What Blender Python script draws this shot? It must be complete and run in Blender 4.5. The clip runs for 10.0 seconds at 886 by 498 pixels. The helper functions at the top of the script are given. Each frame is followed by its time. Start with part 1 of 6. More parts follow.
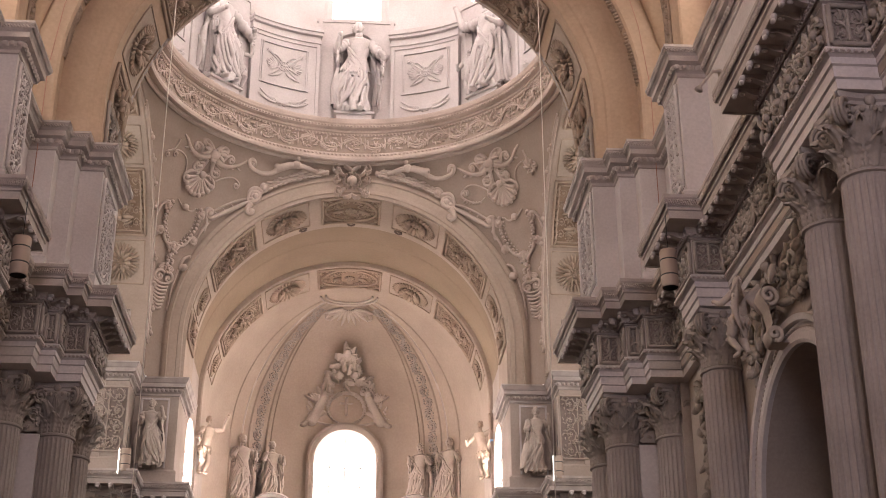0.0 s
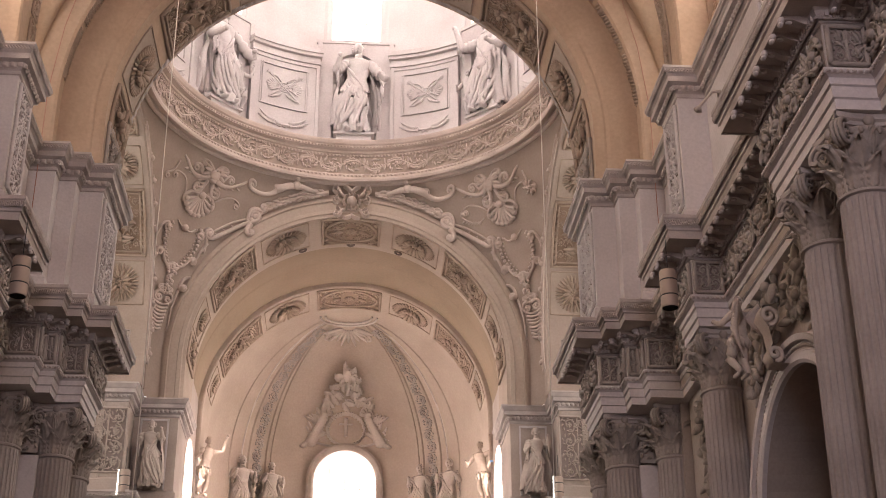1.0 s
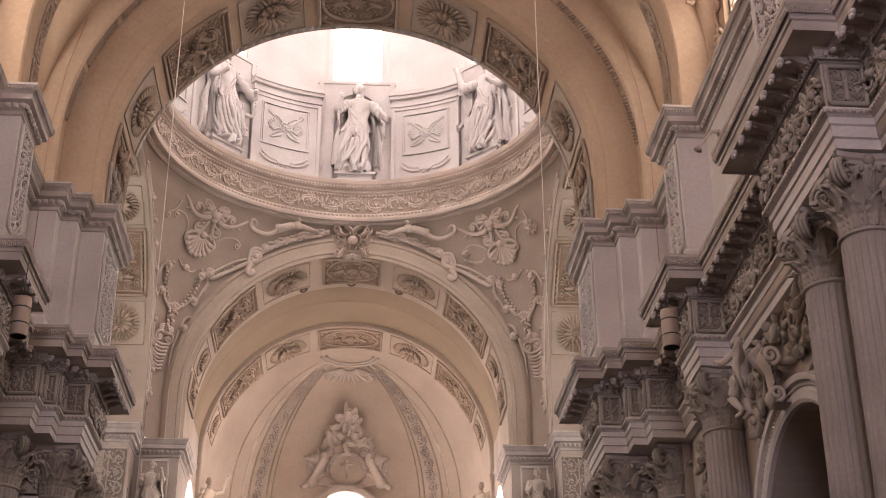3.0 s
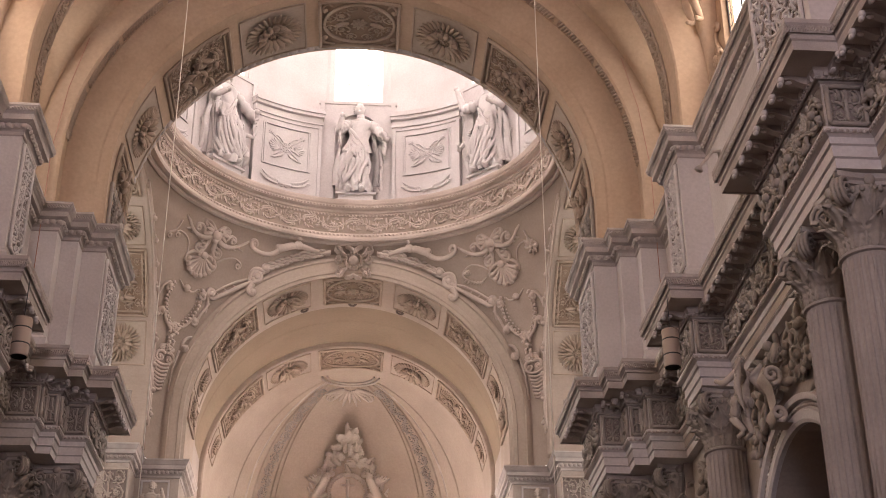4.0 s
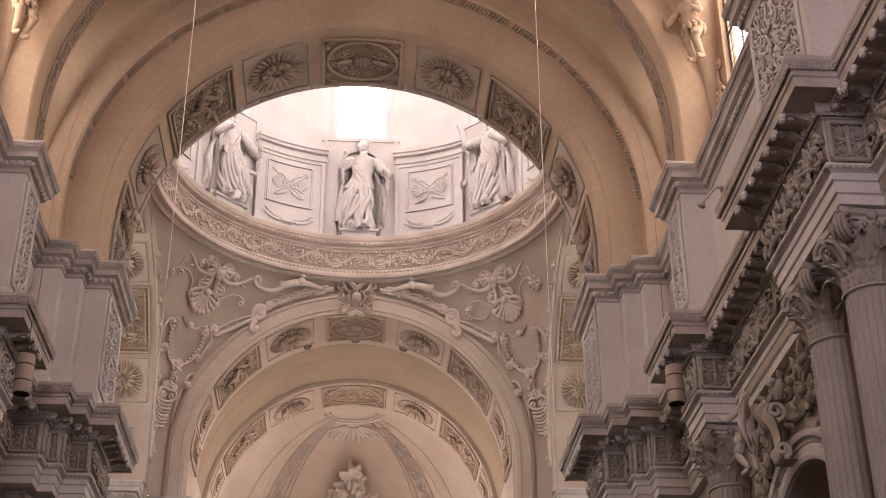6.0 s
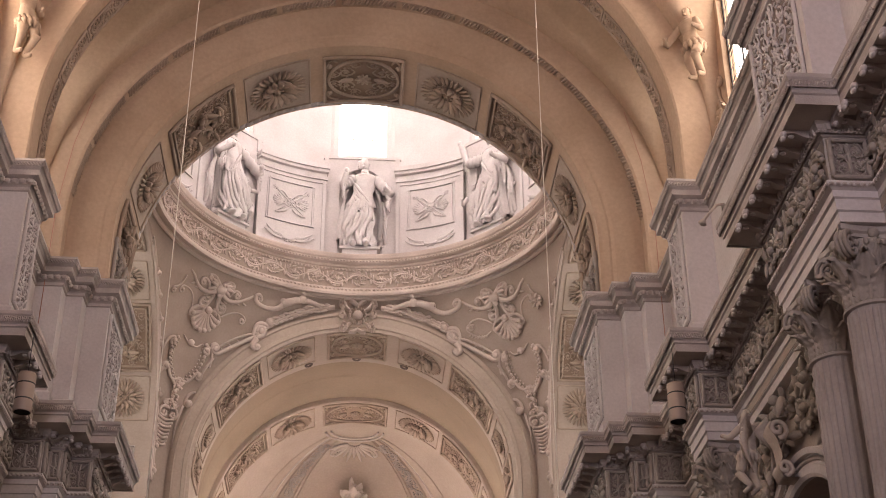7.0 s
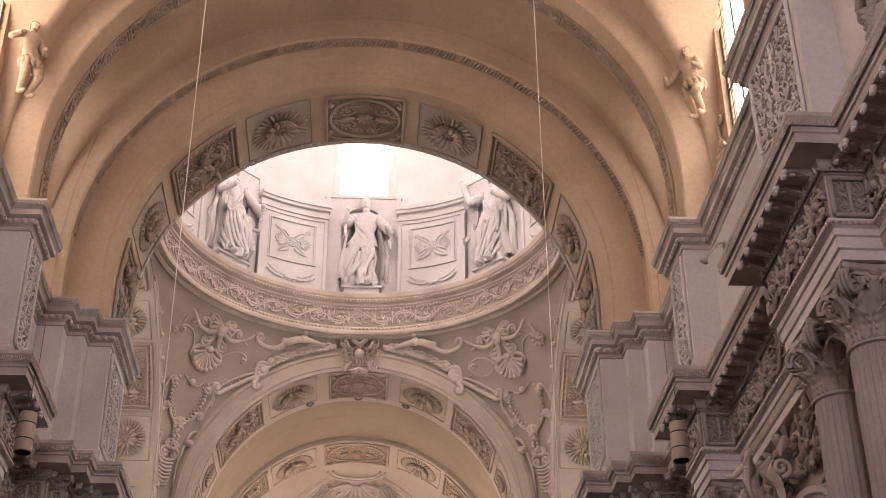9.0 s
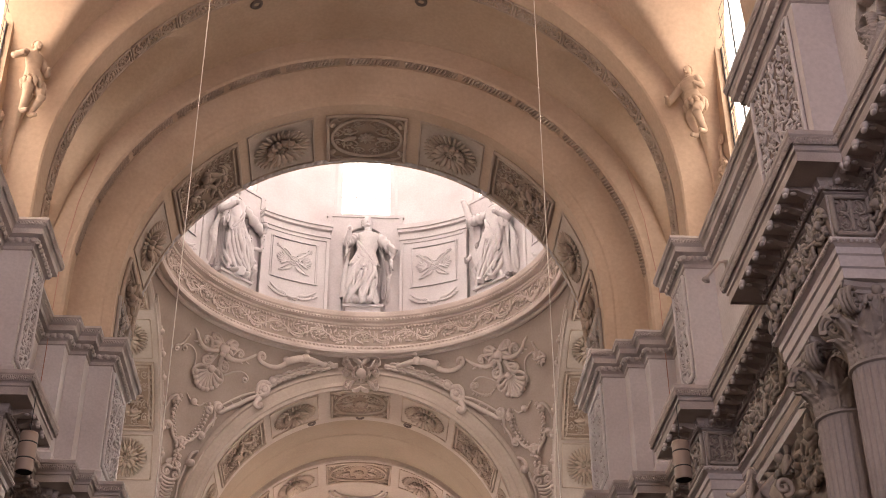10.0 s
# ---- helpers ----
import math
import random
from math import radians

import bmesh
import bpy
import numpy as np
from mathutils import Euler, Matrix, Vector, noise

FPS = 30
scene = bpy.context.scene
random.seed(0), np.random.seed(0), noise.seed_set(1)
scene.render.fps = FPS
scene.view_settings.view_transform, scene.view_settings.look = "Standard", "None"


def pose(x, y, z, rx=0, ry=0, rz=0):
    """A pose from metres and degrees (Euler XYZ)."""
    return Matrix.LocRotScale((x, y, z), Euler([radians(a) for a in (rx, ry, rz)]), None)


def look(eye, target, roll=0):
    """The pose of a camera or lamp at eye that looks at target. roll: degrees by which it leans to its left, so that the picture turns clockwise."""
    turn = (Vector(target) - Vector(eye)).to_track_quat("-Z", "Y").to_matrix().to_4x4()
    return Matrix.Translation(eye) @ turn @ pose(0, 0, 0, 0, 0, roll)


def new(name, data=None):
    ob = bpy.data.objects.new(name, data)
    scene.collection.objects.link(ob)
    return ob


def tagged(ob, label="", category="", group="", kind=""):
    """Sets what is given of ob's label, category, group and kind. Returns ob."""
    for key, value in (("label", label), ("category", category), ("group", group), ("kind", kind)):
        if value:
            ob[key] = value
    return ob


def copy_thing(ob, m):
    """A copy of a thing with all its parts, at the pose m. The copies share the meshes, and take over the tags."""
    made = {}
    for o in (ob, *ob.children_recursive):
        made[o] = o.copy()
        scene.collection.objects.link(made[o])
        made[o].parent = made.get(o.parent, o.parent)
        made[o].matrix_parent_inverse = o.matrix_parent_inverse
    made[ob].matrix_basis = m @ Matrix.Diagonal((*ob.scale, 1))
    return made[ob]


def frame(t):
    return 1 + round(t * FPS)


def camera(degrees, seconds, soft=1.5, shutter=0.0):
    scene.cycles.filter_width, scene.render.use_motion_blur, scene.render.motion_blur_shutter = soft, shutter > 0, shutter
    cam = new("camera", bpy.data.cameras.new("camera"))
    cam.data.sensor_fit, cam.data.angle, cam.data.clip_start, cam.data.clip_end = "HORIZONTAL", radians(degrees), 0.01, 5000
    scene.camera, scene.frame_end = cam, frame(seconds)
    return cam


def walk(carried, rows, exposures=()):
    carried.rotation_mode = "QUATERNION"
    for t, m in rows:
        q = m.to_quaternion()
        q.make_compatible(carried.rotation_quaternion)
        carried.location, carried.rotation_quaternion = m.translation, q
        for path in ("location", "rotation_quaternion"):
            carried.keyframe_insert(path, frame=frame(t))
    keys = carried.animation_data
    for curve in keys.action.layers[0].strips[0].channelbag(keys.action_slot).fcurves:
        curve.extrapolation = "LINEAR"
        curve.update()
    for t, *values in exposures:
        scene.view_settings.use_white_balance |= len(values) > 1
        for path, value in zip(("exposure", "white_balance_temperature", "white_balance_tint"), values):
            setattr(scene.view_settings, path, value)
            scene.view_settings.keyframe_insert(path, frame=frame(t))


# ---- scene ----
cam = camera(35.19, 10.0, soft=0.95)
EYE_X, EYE_Z = 0.10, 1.60
# seconds, yaw, pitch, roll: a camera on a tripod that tilts upwards
ROWS = [
    (0.0, -4.060, 24.227, 0.119),
    (0.5, -4.066, 24.641, 0.158),
    (1.0, -4.076, 25.064, 0.167),
    (1.5, -4.076, 25.479, 0.154),
    (2.0, -4.064, 25.882, 0.206),
    (2.5, -4.053, 26.280, 0.211),
    (4.0, -4.003, 27.507, 0.230),
    (4.5, -3.968, 27.900, 0.237),
    (5.0, -3.936, 28.273, 0.253),
    (5.5, -3.901, 28.640, 0.265),
    (7.0, -3.821, 29.731, 0.280),
    (7.5, -3.805, 30.121, 0.317),
    (8.0, -3.788, 30.514, 0.327),
    (8.5, -3.770, 30.920, 0.351),
    (9.0, -3.756, 31.319, 0.364),
    (9.5, -3.715, 31.706, 0.359),
    (10.0, -3.680, 32.095, 0.374),
]
walk(cam, [(t, pose(EYE_X, 0, EYE_Z, 0, 0, yaw) @ pose(0, 0, 0, 90 + pitch) @ pose(0, 0, 0, 0, 0, -roll)) for t, yaw, pitch, roll in ROWS])

# ---------------------------------------------------------------- world and light
world = bpy.data.worlds.new("sky")
scene.world = world
world.use_nodes = True
wn = world.node_tree
sky = wn.nodes.new("ShaderNodeTexSky")
sky.sky_type, sky.sun_disc = "NISHITA", False
sky.sun_elevation, sky.sun_rotation = radians(38), radians(200)
wn.links.new(sky.outputs[0], wn.nodes["Background"].inputs[0])
wn.nodes["Background"].inputs[1].default_value = 0.12
scene.view_settings.exposure = -0.07


def window_light(name, at, target, w, h, watts, color):
    """Daylight that enters by a window's opening."""
    data = bpy.data.lights.new(name, "AREA")
    data.shape, data.size, data.size_y = "RECTANGLE", w, h
    data.energy, data.color = watts, color
    ob = new(name, data)
    ob.matrix_world = look(at, target)
    return ob


CY = 45.23                                                   # middle of the crossing
DAY = (1.0, 0.815, 0.745)
WARM = (1.0, 0.70, 0.48)
COOL = (1.0, 0.845, 0.96)
window_light("daylight_facade", (0, -7.6, 16.5), (0, 20, 15), 5, 6.5, 2150, COOL)
for s in (-1, 1):
    window_light("daylight_nave", (s * 10.7, 25.2, 23.4), (0, 25.2, 20), 3.8, 6.4, 360 if s > 0 else 580, WARM)
    window_light("daylight_nave", (s * 9.75, 12.0, 23.2), (0, 12.0, 20), 3.6, 6.4, 430, WARM)
    window_light("daylight_choir", (s * 8.7, 58.6, 17.9), (0, 65.5, 18.6), 3.0, 4.2, 3700, DAY)
    window_light("daylight_transept", (s * 17.9, 45.2, 17), (0, 45.2, 17), 5.4, 9.6, 110, DAY)
for k in range(8):
    a = k * math.pi / 4
    window_light("daylight_drum", (8.6 * math.sin(a), CY + 8.6 * math.cos(a), 39.4), (0, CY, 31.0), 2.4, 4.6, 410, DAY)
window_light("daylight_apse", (0, 71.6, 18.9), (0, 60, 17), 3.4, 8.0, 700, DAY)

# ---------------------------------------------------------------- materials
def stucco(name, color, dark, rough=0.82, scale=1.0, bump=0.25):
    """Aged painted stucco: broad stains, fine grain, slight unevenness."""
    m = bpy.data.materials.new(name)
    m.use_nodes = True
    n, l = m.node_tree.nodes, m.node_tree.links
    b = n["Principled BSDF"]
    b.inputs["Roughness"].default_value = rough
    co = n.new("ShaderNodeTexCoord")
    big = n.new("ShaderNodeTexNoise")
    big.inputs["Scale"].default_value, big.inputs["Detail"].default_value = 0.55 * scale, 6
    fine = n.new("ShaderNodeTexNoise")
    fine.inputs["Scale"].default_value, fine.inputs["Detail"].default_value = 14 * scale, 5
    for t in (big, fine):
        l.new(co.outputs["Object"], t.inputs["Vector"])
    ramp = n.new("ShaderNodeValToRGB")
    ramp.color_ramp.elements[0].position, ramp.color_ramp.elements[1].position = 0.32, 0.62
    ramp.color_ramp.elements[0].color, ramp.color_ramp.elements[1].color = (*dark, 1), (*color, 1)
    l.new(big.outputs["Fac"], ramp.inputs[0])
    mix = n.new("ShaderNodeMix")
    mix.data_type, mix.blend_type = "RGBA", "MULTIPLY"
    mix.inputs["Factor"].default_value = 0.35
    l.new(ramp.outputs[0], mix.inputs["A"])
    gr = n.new("ShaderNodeMapRange")
    gr.inputs["From Min"].default_value, gr.inputs["From Max"].default_value = 0.3, 0.7
    gr.inputs["To Min"].default_value, gr.inputs["To Max"].default_value = 0.7, 1.05
    l.new(fine.outputs["Fac"], gr.inputs["Value"])
    l.new(gr.outputs["Result"], mix.inputs["B"])
    out = mix.outputs["Result"]
    l.new(out, b.inputs["Base Color"])
    bp = n.new("ShaderNodeBump")
    bp.inputs["Strength"].default_value, bp.inputs["Distance"].default_value = bump, 0.02
    l.new(fine.outputs["Fac"], bp.inputs["Height"])
    l.new(bp.outputs[0], b.inputs["Normal"])
    return m


def plain(name, color, rough=0.5, metal=0.0):
    m = bpy.data.materials.new(name)
    m.use_nodes = True
    b = m.node_tree.nodes["Principled BSDF"]
    b.inputs["Base Color"].default_value = (*color, 1)
    b.inputs["Roughness"].default_value, b.inputs["Metallic"].default_value = rough, metal
    return m


def glow(name, color, strength):
    m = bpy.data.materials.new(name)
    m.use_nodes = True
    b = m.node_tree.nodes["Principled BSDF"]
    b.inputs["Emission Color"].default_value, b.inputs["Emission Strength"].default_value = (*color, 1), strength
    return m


WALL = stucco("wall_stucco", (0.445, 0.380, 0.335), (0.360, 0.302, 0.262))
VAULT = stucco("vault_stucco", (0.500, 0.370, 0.268), (0.418, 0.298, 0.207), scale=0.7)
CHOIR = stucco("choir_stucco", (0.444, 0.363, 0.300), (0.377, 0.303, 0.244), scale=0.7)
PALE = stucco("pale_stucco", (0.640, 0.600, 0.592), (0.544, 0.496, 0.488))
RELIEF = stucco("relief_stucco", (0.396, 0.350, 0.317), (0.277, 0.238, 0.211), scale=1.6)
TRIM = stucco("moulding_stucco", (0.510, 0.458, 0.430), (0.370, 0.325, 0.302), scale=2.6)
STONE = stucco("column_stucco", (0.408, 0.360, 0.333), (0.320, 0.279, 0.258), scale=1.2)
FIGURE = stucco("figure_stucco", (0.540, 0.474, 0.418), (0.450, 0.384, 0.334))
FLOOR = stucco("stone_floor", (0.16, 0.12, 0.10), (0.08, 0.06, 0.05), rough=0.35, bump=0.05)
# dimness of the chapels put into a dark base colour
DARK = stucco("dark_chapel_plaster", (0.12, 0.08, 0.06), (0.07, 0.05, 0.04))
# dark tone of the small vault vents
VENT_DARK = stucco("dark_vent_stucco", (0.16, 0.12, 0.10), (0.09, 0.07, 0.06))
BRASS = plain("matt_bronze_lamp", (0.36, 0.285, 0.24), 0.55, 0.2)
BLACK = plain("black_lamp_inside", (0.03, 0.03, 0.03), 0.6)
IRON = plain("dark_iron", (0.05, 0.05, 0.055), 0.5, 0.6)
WIRE = plain("pale_wire", (0.75, 0.70, 0.62), 0.5)
REDWIRE = plain("red_cable", (0.40, 0.20, 0.15), 0.6)
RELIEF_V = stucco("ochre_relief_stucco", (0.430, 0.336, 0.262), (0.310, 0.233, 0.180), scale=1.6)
# Grounds darker than their relief: shade of the hollows put into the colour
GROUND_V = stucco("shade_toned_ochre_ground", (0.296, 0.212, 0.154), (0.226, 0.158, 0.113), scale=1.5)
GROUND = stucco("shade_toned_panel_ground", (0.288, 0.238, 0.216), (0.216, 0.176, 0.158), scale=1.5)
DAYGLASS = glow("bright_sky_backdrop", (1.0, 0.93, 0.89), 3.5)
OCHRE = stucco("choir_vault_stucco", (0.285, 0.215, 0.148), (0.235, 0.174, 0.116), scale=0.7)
# Darker ground, lighter ornament: the relief's shading contrast is put into both colours
PENDENT = stucco("pendentive_stucco", (0.400, 0.322, 0.268), (0.335, 0.264, 0.216))
PENDENT_RELIEF = stucco("pendentive_relief_stucco", (0.560, 0.465, 0.405), (0.450, 0.365, 0.312), scale=1.4)

# ---------------------------------------------------------------- mesh tools
def mesh_of(name, verts, faces, smooth=False):
    me = bpy.data.meshes.new(name)
    me.from_pydata([tuple(map(float, v)) for v in verts], [], [tuple(map(int, f)) for f in faces])
    if smooth:
        me.polygons.foreach_set("use_smooth", [True] * len(me.polygons))
    me.update()
    return me


def part(name, me, mat, parent=None, label="", at=None):
    """One mesh object, under a thing or under a part."""
    if isinstance(me, bmesh.types.BMesh):
        data = bpy.data.meshes.new(name)
        bmesh.ops.recalc_face_normals(me, faces=me.faces)
        me.to_mesh(data)
        me.free()
        me = data
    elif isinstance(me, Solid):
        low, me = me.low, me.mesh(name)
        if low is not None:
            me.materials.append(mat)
            # low faces take the ground colour that carries painted shade
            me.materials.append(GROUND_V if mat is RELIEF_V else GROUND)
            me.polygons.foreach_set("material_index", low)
    if not me.materials:
        me.materials.append(mat)
    ob = new(name, me)
    if parent is not None:
        ob.parent = parent
    if at is not None:
        ob.matrix_basis = at
    if label:
        ob["label"] = label
    return ob


def group_at(name, m, label, category, group="", kind=""):
    return tagged(new(name), label, category, group, kind) if m is None else put(tagged(new(name), label, category, group, kind), m)


def put(ob, m):
    ob.matrix_basis = m
    return ob


class Solid:
    """Collects pieces of one mesh."""

    def __init__(self, smooth=False):
        self.v, self.f, self.smooth, self.low = [], [], smooth, None

    def add(self, v, f):
        o = len(self.v)
        self.v.extend(v)
        self.f.extend([tuple(i + o for i in q) for q in f])
        return self

    def box(self, x0, x1, y0, y1, z0, z1):
        v = [(x, y, z) for z in (z0, z1) for x, y in ((x0, y0), (x1, y0), (x1, y1), (x0, y1))]
        return self.add(v, [(0, 3, 2, 1), (4, 5, 6, 7), (0, 1, 5, 4), (1, 2, 6, 5), (2, 3, 7, 6), (3, 0, 4, 7)])

    def grid(self, p, closed_u=False, flip=False):
        """p: rows of points; joins neighbours with quads."""
        p = np.asarray(p, float)
        a, b = p.shape[:2]
        o, f = [tuple(q) for q in p.reshape(-1, 3)], []
        for i in range(a - 1):
            for j in range(b if closed_u else b - 1):
                k = (j + 1) % b
                q = (i * b + j, i * b + k, (i + 1) * b + k, (i + 1) * b + j)
                f.append(q[::-1] if flip else q)
        return self.add(o, f)

    def tube(self, pts, rad, n=8, caps=True):
        pts = [Vector([float(w) for w in q]) for q in pts]
        rad = rad if hasattr(rad, "__len__") else [rad] * len(pts)
        rows, up = [], Vector((0.13, 0.21, 1)).normalized()
        for i, q in enumerate(pts):
            d = (pts[min(i + 1, len(pts) - 1)] - pts[max(i - 1, 0)]).normalized()
            a = d.cross(up)
            a = a.normalized() if a.length > 1e-4 else Vector((1, 0, 0))
            b = a.cross(d)
            rows.append([tuple(q + float(rad[i]) * (math.cos(t) * a + math.sin(t) * b)) for t in (2 * math.pi * k / n for k in range(n))])
        o = len(self.v)
        self.grid(rows, closed_u=True)
        if caps:
            self.f.append(tuple(o + k for k in range(n))[::-1])
            self.f.append(tuple(o + (len(pts) - 1) * n + k for k in range(n)))
        return self

    def ball(self, c, r, nu=12, nv=8):
        r = r if hasattr(r, "__len__") else (r, r, r)
        rows = []
        for i in range(nv + 1):
            t = math.pi * i / nv
            s_ = max(math.sin(t), 0.02)
            rows.append([(c[0] + r[0] * s_ * math.cos(2 * math.pi * k / nu), c[1] + r[1] * s_ * math.sin(2 * math.pi * k / nu), c[2] - r[2] * math.cos(t)) for k in range(nu)])
        return self.grid(rows, closed_u=True)

    def turn(self, profile, n=32, c=(0, 0)):
        """A profile of (radius, z) turned round the upright axis."""
        rows = [[(c[0] + r * math.cos(2 * math.pi * k / n), c[1] + r * math.sin(2 * math.pi * k / n), z) for k in range(n)] for r, z in profile]
        return self.grid(rows, closed_u=True)

    def moved(self, m):
        self.v = [tuple(m @ Vector(q)) for q in self.v]
        return self

    def mirrored(self, s):
        if s < 0:
            self.v = [(-q[0], q[1], q[2]) for q in self.v]
            self.f = [q[::-1] for q in self.f]
        return self

    def mesh(self, name):
        return mesh_of(name, self.v, self.f, self.smooth)


def mitred(path, closed=False):
    """Unit offsets to the left of a plan's path, mitred at its corners."""
    n, out = len(path), []
    for i in range(n):
        dirs = []
        if i > 0 or closed:
            dirs.append((Vector(path[i]) - Vector(path[i - 1])).normalized())
        if i < n - 1 or closed:
            dirs.append((Vector(path[(i + 1) % n]) - Vector(path[i])).normalized())
        nn = [Vector((-d.y, d.x)) for d in dirs]
        m = (nn[0] + nn[-1]).normalized()
        out.append(m / max(m.dot(nn[0]), 0.3))
    return out


def run(path, profile, s=1):
    """Sweeps a profile of (outward, z) along a plan's path; outward is to the left of the path."""
    off = mitred(path)
    so = Solid()
    so.grid([[(p[0] + o.x * w, p[1] + o.y * w, z) for p, o in zip(path, off)] for w, z in profile])
    return so.mirrored(s)


def arch(profile, zc, cx=0.0, a0=0.0, a1=180.0, n=64, axis="y", drop=0.0):
    """Sweeps a profile of (radius, depth) round a half circle."""
    so, rows = Solid(), []
    for r, d in profile:
        row = []
        if drop:
            row.append((cx + r, d, zc - drop) if axis == "y" else (d, cx + r, zc - drop))
        for k in range(n + 1):
            t = radians(a0 + (a1 - a0) * k / n)
            x, z = r * math.cos(t), zc + r * math.sin(t)
            row.append((cx + x, d, z) if axis == "y" else (d, cx + x, z))
        if drop:
            row.append((cx - r, d, zc - drop) if axis == "y" else (d, cx - r, zc - drop))
        rows.append(row)
    return so.grid(rows)


class Canvas:
    """A height map in metres for modelled stucco: strokes, leaves, spirals."""

    def __init__(self, length, height, step, fine=1.0):
        self.fine = fine
        self.L, self.H, self.step = length, height, step
        self.nx, self.ny = int(round(length / step)) + 1, int(round(height / step)) + 1
        self.sx, self.sy = length / (self.nx - 1), height / (self.ny - 1)
        self.h = np.zeros((self.ny, self.nx))

    def dot(self, x, y, r, hh):
        r = r * self.fine
        i0, i1 = max(int((y - r) / self.sy), 0), min(int((y + r) / self.sy) + 2, self.ny)
        j0, j1 = max(int((x - r) / self.sx), 0), min(int((x + r) / self.sx) + 2, self.nx)
        if i0 >= i1 or j0 >= j1:
            return
        yy = (np.arange(i0, i1) * self.sy - y)[:, None]
        xx = (np.arange(j0, j1) * self.sx - x)[None, :]
        q = np.clip(1 - (xx * xx + yy * yy) / (r * r), 0, 1)
        self.h[i0:i1, j0:j1] = np.maximum(self.h[i0:i1, j0:j1], hh * q ** 0.40)

    def stroke(self, pts, r0, r1, hh):
        n = len(pts)
        for i, (x, y) in enumerate(pts):
            t = i / max(n - 1, 1)
            self.dot(x, y, r0 + (r1 - r0) * t, hh * (1 - 0.3 * t))

    def line(self, x0, y0, x1, y1, r, hh):
        n = max(int(math.hypot(x1 - x0, y1 - y0) / (r * 0.6)), 1)
        self.stroke([(x0 + (x1 - x0) * i / n, y0 + (y1 - y0) * i / n) for i in range(n + 1)], r, r, hh)

    def leaf(self, x, y, a, l, w, hh, curl=0.0):
        n = max(int(l / (w * 0.22)), 5)
        px, py = x, y
        for i in range(n + 1):
            t = i / n
            self.dot(px, py, max(w * math.sin(math.pi * min(0.12 + 0.86 * t, 1)) ** 0.8, 0.2 * w), hh * (0.65 + 0.35 * t))
            ang = a + curl * t
            px, py = px + math.cos(ang) * l / n, py + math.sin(ang) * l / n

    def spiral(self, cx, cy, r, a0, turns, w, hh, dirn=1):
        n = max(int(turns * 2 * math.pi * r / (w * 1.1)), 12)
        pts = []
        for i in range(n + 1):
            t = i / n
            rr = r * (1 - 0.82 * t)
            a = a0 + dirn * 2 * math.pi * turns * t
            pts.append((cx + rr * math.cos(a), cy + rr * math.sin(a)))
        self.stroke(pts, w, w * 0.7, hh)
        self.dot(cx, cy, w * 1.4, hh * 1.25)

    def border(self, w, hh):
        for x0, y0, x1, y1 in ((0, 0, 1, 0), (0, 1, 1, 1), (0, 0, 0, 1), (1, 0, 1, 1)):
            self.line(w + x0 * (self.L - 2 * w), w + y0 * (self.H - 2 * w), w + x1 * (self.L - 2 * w), w + y1 * (self.H - 2 * w), w, hh)

    def solid(self, fn, smooth=False, lift=0.004, cut=False, ground=False):
        """The map laid on a surface: fn(u, v, h) gives the place of the point u, v metres along, h metres out."""
        u = np.arange(self.nx) * self.sx
        v = np.arange(self.ny) * self.sy
        uu, vv = np.meshgrid(u, v)
        p = np.stack(fn(uu, vv, self.h + lift), -1)
        so = Solid(smooth)
        a, b = self.ny // 2, self.nx // 2
        nn = np.cross(p[a, b] - p[a, b - 1], p[a, b] - p[a - 1, b])
        out = np.array(fn(uu[a, b], vv[a, b], 0.5)) - np.array(fn(uu[a, b], vv[a, b], 0.0))
        fl = float(nn @ out) < 0
        if not cut:
            so.grid(p, flip=fl)
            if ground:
                # marks the hollows for the darker ground, shade painted by height
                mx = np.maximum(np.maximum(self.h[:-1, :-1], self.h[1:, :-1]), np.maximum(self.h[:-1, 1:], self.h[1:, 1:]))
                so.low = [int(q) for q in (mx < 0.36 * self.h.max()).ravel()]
            return so
        hh = self.h
        keep = np.maximum(np.maximum(hh[:-1, :-1], hh[1:, :-1]), np.maximum(hh[:-1, 1:], hh[1:, 1:])) > 1e-4
        b, idx, vs, fs = self.nx, {}, [], []
        flatp = p.reshape(-1, 3)
        for i, j in zip(*np.nonzero(keep)):
            q = []
            for k in (i * b + j, i * b + j + 1, (i + 1) * b + j + 1, (i + 1) * b + j):
                if k not in idx:
                    idx[k] = len(vs)
                    vs.append(tuple(flatp[k]))
                q.append(idx[k])
            fs.append(q[::-1] if fl else q)
        return so.add(vs, fs)


